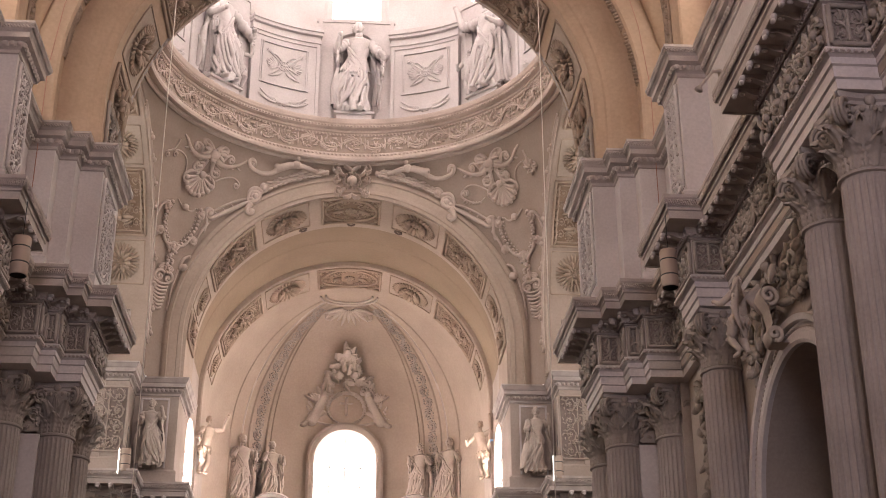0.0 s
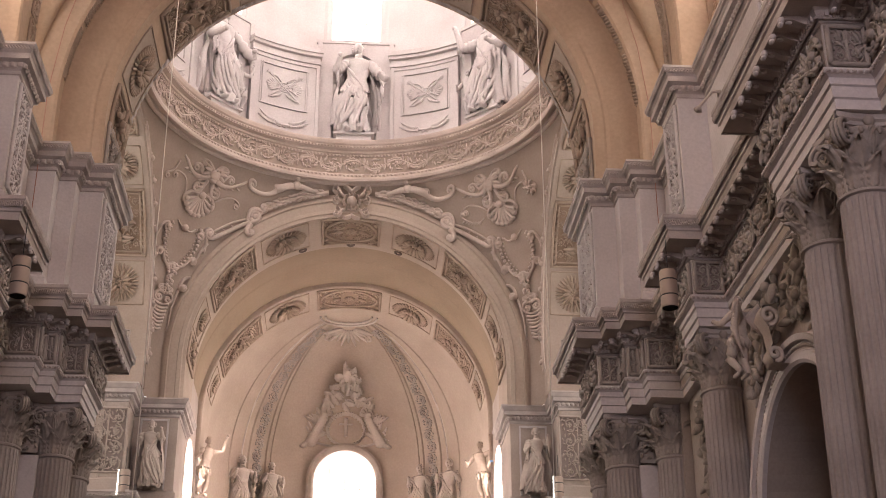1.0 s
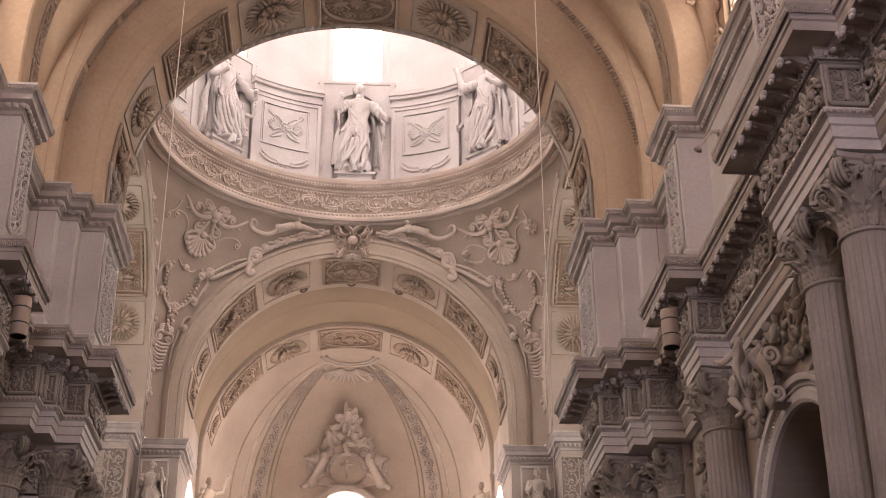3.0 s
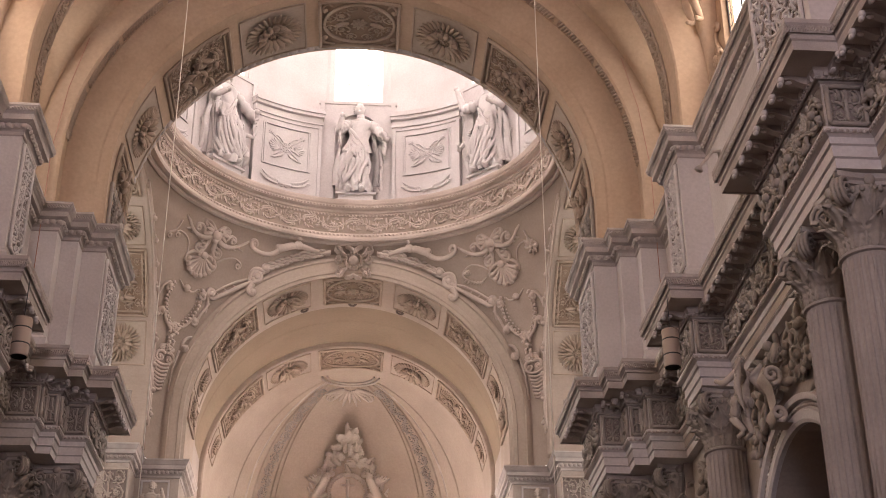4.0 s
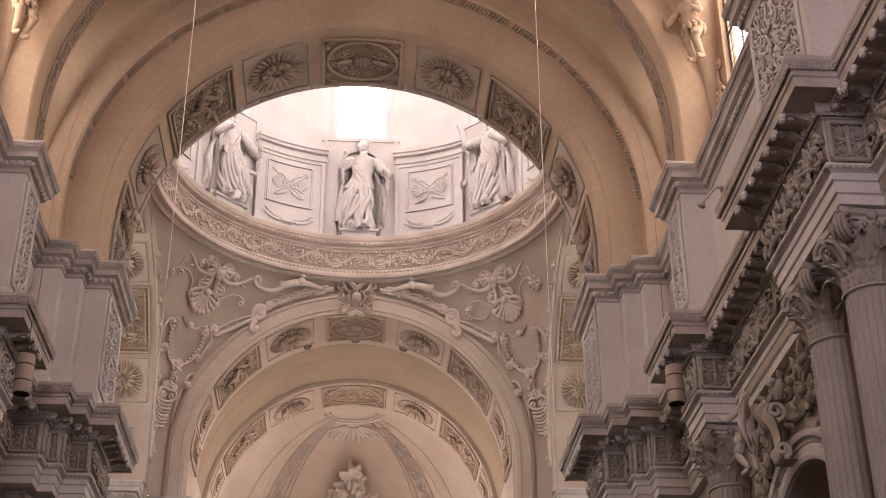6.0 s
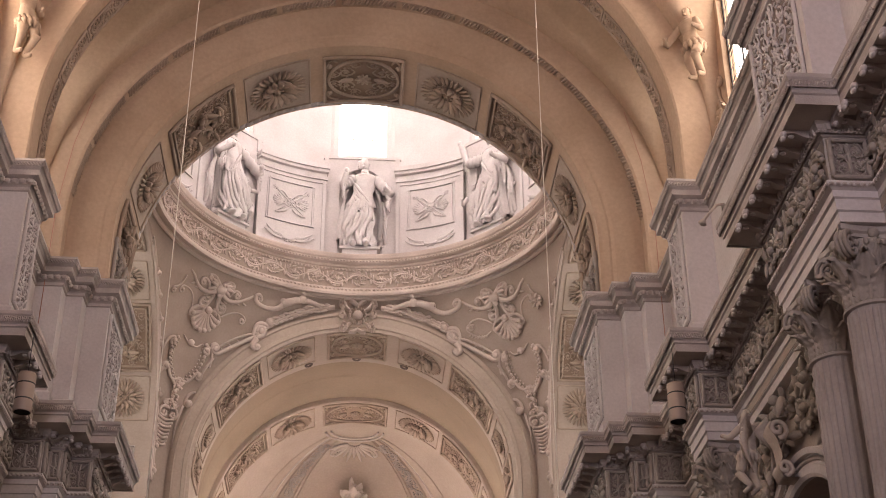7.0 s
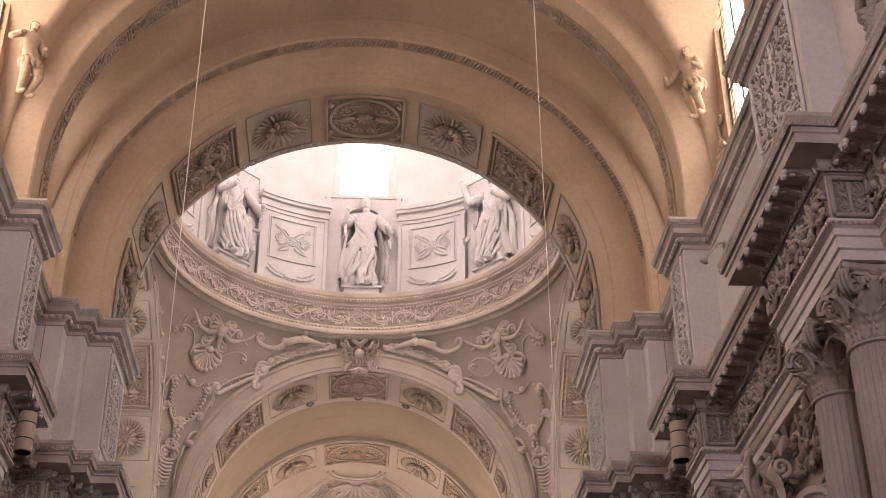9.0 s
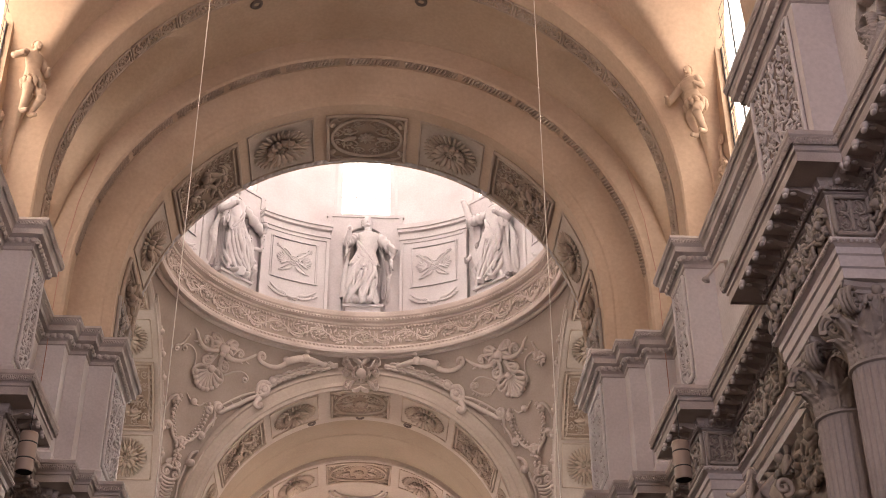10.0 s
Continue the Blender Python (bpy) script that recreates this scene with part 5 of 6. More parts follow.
for k, (arms, seed) in zip(range(-2, 3), ((((0.4, 0.8, 0.6), (-0.4, 0.9, 0.4)), 2), (((1.7, 0.78, 0.2), (-0.4, 0.75, 0.8)), 12), (((0.9, 0.72, 0.3), (-0.6, 1.0, 0.5)), 5), (((0.4, 0.75, 0.7), (-1.2, 1.35, 0.2)), 9), (((0.4, 0.8, 0.6), (-0.4, 0.9, 0.4)), 3))):
    statue("statue", pose(0, CY, 0, 0, 0, -45 * k) @ pose(0, 7.92, 31.80), "white stucco statue of a draped figure on a pedestal", 4.75, seed, "statues of the drum", mat=PALE, arms=arms)
for k in (-1, 1):
    statue("statue", pose(0, CY, 0, 0, 0, -45 * k) @ pose(-k * 0.72, 7.66, 31.80, 0, 0, 10 * k), "white stucco child figure at the feet of a drum statue", 2.3, 70 + k, "children beside the drum statues", mat=PALE, arms=((0.9, 1.3, 0.4), (-0.7, 0.8, 0.5)), bare=True)
for s in (-1, 1):
    statue("statue", pose(s * 7.5, 53.15, 16.05, 0, 0, 0), "pale robed stucco statue against the crossing pier", 2.7, 20 + s, "pier statues", arms=((0.5, 1.1, 0.4), (-0.3, 0.8, 0.5)), robe=0.8)
    for x, y, h in ((5.15, 68.0, 3.5), (3.75, 69.1, 3.2)):
        statue("statue", pose(s * x, y, 18.3 if x > 4 else 18.6, 0, 0, -s * 25), "pale robed stucco statue at the apse wall", h, int(30 + x + s), "apse statues", arms=((0.45, 0.9, 0.5), (-0.45, 0.95, 0.5)), robe=0.9)
    statue("statue", pose(s * 8.28, 27.62, 22.5, 0, 0, -s * 50), "bare ochre stucco putto leaning out beside the clerestory window", 2.25, 40 + s, "window figures", mat=VAULT, arms=((0.5, 0.75, 0.3), (-1.2, 0.72, 0.5)), bare=True)
    statue("statue", pose(s * 6.3, 61.6, 18.0, 4, 0, -s * 35), "bare stucco putto beside the choir window", 2.7, 50 + s, "window figures", mat=CHOIR, arms=((0.9, 1.45, 0.5), (-0.9, 0.8, 0.5)), bare=True)
    if s > 0:
        statue("statue", pose(7.9, 25.7, 11.0, 0, 0, -150), "winged bare stucco angel perched on the chapel arch", 1.75, 61, "arch angels", arms=((0.7, 0.9, 1.0), (-0.7, 0.95, 1.0)), bare=True, wings=True)


# ---------------------------------------------------------------- stucco of the pendentives and the choir arch
def on_pendentive(g):
    """w runs from the pendentive's middle towards the choir arch, z is the height; g is the side."""
    def fn(w, z, h):
        a = g * (math.pi / 4 - w / 9.0)
        r = math.sqrt(max(R_PEN ** 2 - min(max(z - ZC, 0), 7.3) ** 2, 1)) - h
        return (r * math.sin(a), CY + r * math.cos(a), z)
    return fn


def cartouche(so):
    """A mask between C-scrolls and rolled shoots."""
    x, z = 0.35, 28.72
    so.knob((x, z), 0.23, 0.22)
    so.knob((x, z - 0.2), 0.14, 0.30)
    for q in (-1, 1):
        so.knob((x + q * 0.09, z + 0.1), 0.07, 0.42)
        so.curl((x + q * 0.10, z + 0.16), (x + q * 0.35, z + 0.62), (x + q * 0.62, z + 0.50), 0.11, 0.07, 0, -q * 0.13)
        so.curl((x + q * 0.18, z - 0.05), (x + q * 0.9, z - 0.42), (x + q * 1.75, z + 0.30), 0.13, 0.05, 0, 0, 1.2)
        so.curl((x + q * 0.55, z - 0.05), (x + q * 0.75, z + 0.35), (x + q * 1.0, z + 0.22), 0.075, 0.05, 0, -q * 0.14)
        so.curl((x + q * 0.16, z - 0.15), (x + q * 0.22, z - 0.75), (x + q * 0.55, z - 0.62), 0.09, 0.06, 0, q * 0.15)
        for k in range(4):
            so.frond((x + q * 0.12, z + 0.08), 1.57 - q * (0.3 + 0.45 * k), 0.55, 0.10, -q * 0.8, 1.3)
            so.frond((x + q * 0.2, z - 0.25 - 0.1 * k), -1.57 + q * (0.9 - 0.2 * k), 0.34, 0.07, q * 0.9, 1.4)
            so.frond((x + q * (0.4 + 0.3 * k), z - 0.18 + 0.05 * k), -q * 0.3 + (0 if q > 0 else math.pi) - q * 0.5, 0.26, 0.05, q * 0.9, 1.2)
        so.knob((x + q * 0.27, z - 0.45), 0.085)
        so.knob((x + q * 0.2, z - 0.6), 0.07)


def shell(so):
    """A fluted shell that opens downwards, with rolled ears."""
    x, z = 0.25, 27.98
    for k in range(-4, 5):
        a = k * 0.30
        so.cord([(x + t * 0.66 * math.sin(a), z - t * 0.72 * math.cos(a)) for t in np.linspace(0.12, 1, 8)], 0.04, 0.095, 0.10)
        so.knob((x + 0.66 * math.sin(a), z - 0.72 * math.cos(a)), 0.115, 0.14)
    so.knob((x, z), 0.16, 0.18)
    for q in (-1, 1):
        so.curl((x + q * 0.05, z + 0.02), (x + q * 0.5, z + 0.2), (x + q * 0.72, z - 0.15), 0.08, 0.05, 0, -q * 0.15)


def outer_tendril(so):
    """Thin shoot with a rolled tip on the plain ground."""
    so.curl((-0.45, 27.75), (-0.6, 28.5), (-1.35, 28.42), 0.035, 0.045, 0, 0.14)
    so.curl((-1.55, 28.75), (-1.45, 28.35), (-1.75, 28.25), 0.04, 0.05, 0, 0.12)


def inner_tendril(so):
    so.curl((0.95, 27.95), (1.55, 28.45), (2.0, 28.2), 0.035, 0.05, 0, -0.14)


def pearl_frame(so):
    """A frame of pearls and rolls, open at the top, round a small boss."""
    for q, top, foot in ((-1, (-0.50, 26.75), (-0.12, 25.35)), (1, (0.82, 26.85), (0.48, 25.4))):
        for k in range(11):
            t = k / 10
            w = top[0] + (foot[0] - top[0]) * t + q * 0.22 * math.sin(math.pi * t)
            so.knob((w, top[1] + (foot[1] - top[1]) * t), 0.085 - 0.02 * t, 0.10)
            so.knob((w - q * 0.14, top[1] + (foot[1] - top[1]) * t), 0.04, 0.04)
        so.curl((foot[0] + q * 0.28, foot[1] + 0.3), (foot[0] + q * 0.05, foot[1] - 0.25), (foot[0] - q * 0.22, foot[1] - 0.05), 0.085, 0.06, -q * 0.16, q * 0.13)
        so.curl((top[0] + q * 0.42, top[1] - 0.75), (top[0] + q * 0.45, top[1] - 0.2), (top[0] + q * 0.22, top[1] - 0.06), 0.06, 0.08, 0, q * 0.17)
        so.frond((foot[0], foot[1] - 0.1), -1.57 - q * 0.9, 0.4, 0.08, q * 0.8)
    so.knob((0.12, 26.72), 0.15, 0.14)
    so.curl((0.22, 26.72), (0.5, 26.6), (0.62, 26.85), 0.05, 0.03)
    so.curl((-0.25, 26.95), (0.0, 26.75), (0.12, 26.72), 0.03, 0.05)


def hanging_drop(so):
    """A bunch of fruit over rolls and pleated cloth."""
    r_ = random.Random(5)
    for k in range(26):
        so.knob((0.18 + r_.uniform(-0.17, 0.17) * (1 - k / 40), 25.0 - 0.036 * k), r_.uniform(0.05, 0.085), r_.uniform(0.08, 0.16))
    for q in (-1, 1):
        so.curl((0.12, 24.1), (0.12 + q * 0.3, 24.25), (0.12 + q * 0.36, 23.95), 0.08, 0.06, 0, -q * 0.17)
        for k in range(4):
            so.frond((0.12, 24.5 - 0.1 * k), -1.57 + q * (0.9 + 0.2 * k), 0.34, 0.06, q * 0.7)
    for k in range(8):
        w = 0.32 - 0.022 * k
        so.cord([(0.05 + t * w, 23.72 - 0.15 * k - 0.09 * math.cos(1.57 * t)) for t in np.linspace(-1, 1, 9)], 0.06, 0.06, 0.09)


for g in (1, -1):
    pen = group_at("pendentive_ornament", None, "stucco cartouche with shell, pearls and tendrils on the pendentive", "relief", "pendentive reliefs")
    for nm, draw in (("cartouche", cartouche), ("shell", shell), ("outer_tendril", outer_tendril), ("inner_tendril", inner_tendril), ("pearl_frame", pearl_frame), ("hanging_drop", hanging_drop)):
        so = modelled(on_pendentive(g))
        draw(so)
        part(nm, so, PENDENT_RELIEF, pen)
    if g > 0:
        so = modelled(on_pendentive(g))
        so.curl((1.2, 27.75), (1.6, 27.45), (2.15, 27.9), 0.03, 0.06, 0, 0.16)
        for k in range(1, 8):
            so.frond((1.25 + 0.12 * k, 27.66 + 0.004 * k * k), -0.9, 0.2, 0.045, 0.5)
        part("acanthus_shoot", so, PENDENT_RELIEF, pen)
        so = modelled(on_pendentive(g))
        for k in range(8):
            so.frond((-1.5 + 0.08 * math.cos(0.785 * k), 28.15 + 0.08 * math.sin(0.785 * k)), 0.785 * k, 0.26, 0.075, 0.7)
        so.knob((-1.5, 28.15), 0.10)
        part("rose", so, PENDENT_RELIEF, pen)

# knobbed leaf moulding along the edges of the transept arches
for g in (1, -1):
    edge = group_at("arch_edge_moulding", None, "moulding with leaf knots along the transept arch", "moulding", "transept arch mouldings")
    so = modelled(lambda u, v, h: (g * (7.86 - h), CY + v * math.sin(u), ZC + v * math.cos(u)))
    for r, w in ((6.60, 0.05), (6.76, 0.035), (6.92, 0.055)):
        so.cord([(radians(a), r) for a in range(10, 100, 3)], w, w)
    for k in range(9):
        a = radians(26 + 8.4 * k)
        so.knob((a, 6.95), 0.12)
        so.curl((a - 0.035, 6.9), (a - 0.01, 7.25), (a + 0.025, 7.05), 0.08, 0.05)
    part("leaf_knots", so, PENDENT_RELIEF, edge)


# rope of leaves and scrolls over the choir arch, and its crowning cartouche
def on_choir_face(q):
    """Angle from the crown in degrees and radius, on the face of the choir arch and the pendentive over it."""
    def fn(a, r, h):
        x, z = q * r * math.sin(radians(a)), ZC + r * math.cos(radians(a))
        y = CY + math.sqrt(max(R_PEN ** 2 - x * x - max(z - ZC, 0) ** 2, 1))
        return (x, min(y, 53.40) - h, z)
    return fn


gar = group_at("arch_garland", None, "stucco garland and scrolls along the choir arch", "relief")
for q in (-1, 1):
    face = on_choir_face(q)
    so = modelled(lambda x, z, h: face(math.degrees(math.atan2(x, z - ZC)), math.hypot(x, z - ZC), h))
    # rope of overlapping leaves
    so.cord([(7.62 * math.sin(a), ZC + 7.62 * math.cos(a)) for a in np.linspace(0.13, 0.56, 20)], 0.09, 0.07)
    for k in range(30):
        a = radians(8.0 + 0.82 * k)
        g = 1 if k % 2 else -1
        so.frond(((7.62 + 0.04 * g) * math.sin(a), ZC + (7.62 + 0.04 * g) * math.cos(a)), -a + g * rng.uniform(0.3, 0.75), rng.uniform(0.26, 0.4), 0.07, -g * rng.uniform(0.4, 1.4), 1.6)
    part("leaf_rope", so, PENDENT_RELIEF, gar)
    so = modelled(lambda x, z, h: on_choir_face(q)(math.degrees(math.atan2(x, z - ZC)), math.hypot(x, z - ZC), h))
    # torch with a rolled tail
    so.cord([(1.5, 29.02), (2.1, 29.14), (2.6, 29.12), (3.2, 28.92)], 0.09, 0.19, 0.18)
    so.knob((2.35, 29.16), 0.19, 0.2)
    so.knob((2.28, 29.36), 0.09, 0.2)
    so.curl((3.1, 28.95), (3.6, 28.55), (4.2, 28.78), 0.13, 0.05, 0, 0.17)
    so.curl((2.9, 28.98), (3.15, 29.2), (3.25, 29.05), 0.06, 0.04, 0, -0.1)
    for k in range(6):
        so.frond((1.0 + 0.2 * k, 29.0 + 0.02 * k), 0.4 - 0.5 * (k % 3), 0.3, 0.06, 0.7 * (k % 2 - 0.5))
    # rolled arm of the broken gable
    so.curl((3.75, 28.12), (4.3, 28.3), (4.35, 27.75), 0.10, 0.08, -0.14, -0.17)
    so.curl((4.05, 27.62), (4.6, 27.55), (5.75, 26.72), 0.10, 0.10, -0.26, 0.19)
    so.curl((4.15, 27.78), (4.8, 27.72), (5.8, 26.92), 0.06, 0.05)
    so.curl((4.2, 27.5), (4.5, 27.15), (4.25, 27.05), 0.13, 0.09, 0, -0.10)
    so.curl((5.95, 26.5), (6.3, 26.0), (6.5, 25.5), 0.07, 0.05, 0, 0)
    so.curl((6.55, 25.0), (6.85, 25.05), (6.95, 24.55), 0.06, 0.09, 0, -0.14)
    so.cord([(7.02, 24.4), (7.25, 23.6), (7.35, 22.6)], 0.05, 0.04)
    for k in range(7):
        so.frond((4.7 + 0.16 * k, 27.4 - 0.11 * k), -0.6 + 0.9 * (k % 2), 0.24, 0.05, 0.6)
    part("scroll_work", so, PENDENT_RELIEF, gar)
c = Canvas(1.9, 1.9, 0.026, 0.78)
for k in range(16):
    a = 2 * math.pi * k / 16
    c.dot(0.95 + 0.34 * math.cos(a), 0.95 + 0.34 * math.sin(a), 0.075, 0.3)
c.dot(0.95, 0.95, 0.28, 0.42)
for q in (-1, 1):
    for y0, r in ((0.4, 0.2), (1.0, 0.16), (1.5, 0.2)):
        c.spiral(0.95 + q * 0.62, y0, r, 1.57, 1.3, 0.06, 0.28, q if y0 < 1 else -q)
    c.leaf(0.95, 0.35, -1.57 + q * 0.6, 0.42, 0.1, 0.26, q)
    c.leaf(0.95, 1.4, 1.57 - q * 0.5, 0.45, 0.11, 0.28, -q)
    c.leaf(0.95 + q * 0.3, 1.2, 1.57 - q * 1.1, 0.5, 0.09, 0.26, q)
    c.leaf(0.95 + q * 0.3, 0.6, -1.57 + q * 1.1, 0.5, 0.09, 0.26, -q)
ob = part("keystone_cartouche", c.solid(lambda u, v, h: (u - 0.95, 53.36 - h, 27.75 + v), cut=True), PENDENT_RELIEF)
tagged(ob, "crowning stucco rosette cartouche on the choir arch", "relief")

# carved uprights and flat panels of the choir piers
for s in (-1, 1):
    side = "south" if s > 0 else "north"
    att = bpy.data.objects["trim_attic_choir_%s" % side]
    fn = flat(9.75 if s > 0 else -8.25, 51.75, 16.2, -1, 0, 0, -1)
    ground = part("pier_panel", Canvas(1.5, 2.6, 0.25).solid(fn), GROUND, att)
    so = modelled(fn)
    tall_panel(so, 1.5, 2.6)
    part("pier_carving", so, WALL, ground, "crowded relief panel in a frame")
    niche = Solid()
    for x0, x1, z0, z1 in ((6.95, 7.02, 16.1, 18.9), (8.0, 8.07, 16.1, 18.9), (6.95, 8.07, 18.86, 18.94)):
        niche.box(x0, x1, 53.50, 53.57, z0, z1)
    part("panel_frame", niche.mirrored(s), PALE, att)
    c = Canvas(0.95, 1.7, 0.04)
    foliage(candelabrum(c, rng, 0.12), rng, 0.12, 20)
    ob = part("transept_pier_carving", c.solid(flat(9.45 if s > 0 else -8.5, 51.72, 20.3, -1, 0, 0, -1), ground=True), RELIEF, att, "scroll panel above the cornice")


# ---------------------------------------------------------------- apse: ribs, cartouche, window
def on_apse_rib(lon, half):
    """u along the rib from the wall's foot to the top, v across it."""
    def fn(u, v, h):
        t = np.clip((u - 4.0) / 6.6, 0, 1.5)
        z0 = 21.5 + np.minimum(u - 4.0, 0)
        lo = math.radians(lon) + (v - half) / np.maximum(6.6 * np.cos(t), 1.2)
        r = 6.6 - h
        return (r * np.cos(t) * np.sin(lo), 64.3 + r * np.cos(t) * np.cos(lo), np.where(u < 4, z0, 21.5 + r * np.sin(t)))
    return fn


apse_wall = bpy.data.objects["wall_apse"]
for s in (-1, 1):
    for lon, w, dp, kind in ((43, 0.66, 0.12, 1), (38, 0.10, 0.10, 0), (35.5, 0.06, 0.08, 0), (48, 0.10, 0.10, 0), (52, 0.14, 0.08, 2), (60, 0.12, 0.06, 0)):
        ln = 4.0 + 6.6 * 1.36
        c = Canvas(ln, w, 0.05 if kind else 0.04)
        if kind:
            rinceau(c, rng, dp, 0.55) if kind == 1 else leafband(c, rng, dp)
        else:
            c.line(0, w / 2, ln, w / 2, w / 2, dp)
        if kind == 1:
            rib_ = ring_scroll(on_apse_rib(s * lon, w / 2), ln - 0.6, 0.62, w)
            part("apse_rib", rib_, RELIEF, apse_wall, "carved rib of the apse")
            continue
        part("apse_rib", c.solid(on_apse_rib(s * lon, w / 2), ground=False), FIGURE if kind else CHOIR, apse_wall, "carved rib of the apse" if kind else "")
# ring and leaf tuft where the ribs meet
def on_apse_top(u, v, h):
    return (u, 64.3 + v, 21.5 + math.sqrt(max((6.6 - h) ** 2 - u * u - v * v, 0.5)))


so = modelled(on_apse_top)
for r in (1.15, 1.4):
    so.cord([(r * math.cos(t), 0.15 + r * 0.8 * math.sin(t)) for t in np.linspace(0, math.pi, 30)], 0.06, 0.06)
for k in range(11):
    a = math.pi * (k + 0.5) / 11
    so.frond((0.3 * math.cos(a), 1.5 + 0.2 * math.sin(a)), a, 0.75 if k % 2 else 1.0, 0.11, 0.0, 1.0)
for q in (-1, 1):
    so.curl((q * 0.3, 1.7), (q * 1.0, 1.7), (q * 1.15, 2.1), 0.08, 0.06, 0, q * 0.18)
part("apse_boss", so, FIGURE, apse_wall, "leaf tuft at the top of the apse")


def on_apse(x0, z0):
    def fn(u, v, h):
        x, z = x0 + u, z0 + v
        return (x, 64.3 + np.sqrt(np.maximum((6.6 - h) ** 2 - x * x - np.maximum(z - 21.5, 0) ** 2, 0.1)), z)
    return fn


c = Canvas(6.0, 5.0, 0.055)
m = 3.0
for q in (-1, 1):
    for k in range(11):
        c.leaf(m + q * (2.0 - 0.12 * k), 0.3 + 0.26 * k, 1.57 + q * rng.uniform(-0.8, 0.8), 0.42, 0.1, 0.2, rng.uniform(-1, 1))
    # angels' bodies and wings as modelled strokes
    c.stroke([(m + q * (1.55 - 0.55 * t), 0.45 + 1.5 * t) for t in np.linspace(0, 1, 26)], 0.26, 0.17, 0.42)
    c.stroke([(m + q * (1.9 - 0.9 * t), 0.2 + 0.9 * t) for t in np.linspace(0, 1, 26)], 0.15, 0.14, 0.36)
    c.dot(m + q * 0.98, 2.15, 0.16, 0.46)
    for k in range(5):
        c.leaf(m + q * 1.2, 1.7, (0.2 if q > 0 else math.pi - 0.2) + q * 0.25 * k, 0.75 - 0.08 * k, 0.09, 0.3, q * 0.5)
    c.spiral(m + q * 0.75, 2.35, 0.2, 1.57, 1.2, 0.06, 0.3, -q)
    c.leaf(m + q * 0.3, 0.35, math.pi if q < 0 else 0, 1.6, 0.09, 0.25, q * 0.5)
for k in range(40):
    a = 2 * math.pi * k / 40
    c.dot(m + 0.82 * math.cos(a), 1.35 + 0.95 * math.sin(a), 0.08, 0.3)
c.line(m, 1.0, m, 2.0, 0.05, 0.2)
c.line(m - 0.25, 1.7, m + 0.25, 1.7, 0.05, 0.2)
for k in range(34):
    w = 1.0 - (k / 34)
    x = rng.uniform(-1, 1) * (0.9 * w + 0.15)
    c.leaf(m + x, 2.45 + 1.9 * k / 34, rng.uniform(0, 6.28), 0.4, 0.1, 0.34 * rng.uniform(0.6, 1), rng.uniform(-1, 1))
c.dot(m, 4.15, 0.2, 0.4)
for q in (-1, 1):
    c.leaf(m, 4.0, 1.57 + q * 0.9, 0.5, 0.1, 0.3, q)
    c.dot(m + q * 0.35, 3.2, 0.17, 0.42)
ob = part("apse_cartouche", c.solid(on_apse(-3.0, 22.55), cut=True), FIGURE)
ob.matrix_basis = Matrix.Translation((0, 0, 22.9)) @ Matrix.Diagonal((1.18, 1, 0.80, 1)) @ Matrix.Translation((0, 0, -22.55))
tagged(ob, "stucco cartouche with supporting figures above the apse window", "relief")
win = group_at("window_apse", None, "arched apse window glaring with daylight", "window", "", "structure")
part("window_frame", arch([(1.98, 70.75), (1.98, 70.25), (1.85, 70.18), (1.7, 70.22), (1.6, 70.3), (1.6, 71.2)], 21.25, n=40, drop=7.2), WALL, win)
bars = Solid()
for x in (-0.8, 0.0, 0.8):
    bars.box(x - 0.025, x + 0.025, 71.0, 71.05, 14.0, 22.8 if x == 0 else 22.5)
for z in np.arange(15, 22, 1.0):
    bars.box(-1.6, 1.6, 71.0, 71.05, z - 0.02, z + 0.02)
part("window_bars", bars, WIRE, win)
for s in (-1, 1):
    gab = group_at("apse_altar_gable", None, "curved pale gable end of the altar below the window", "altar part", "gables of the altar")
    part("gable_moulding", arch([(1.15, 69.0), (1.15, 68.3), (1.32, 68.2), (1.4, 68.3), (1.4, 69.0)], 17.6, s * 3.55, 0, 180, 24), PALE, gab)
    part("gable_body", Solid().box(s * 3.55 - 1.2, s * 3.55 + 1.2, 68.4, 69.4, 14.0, 18.55), PALE, gab)

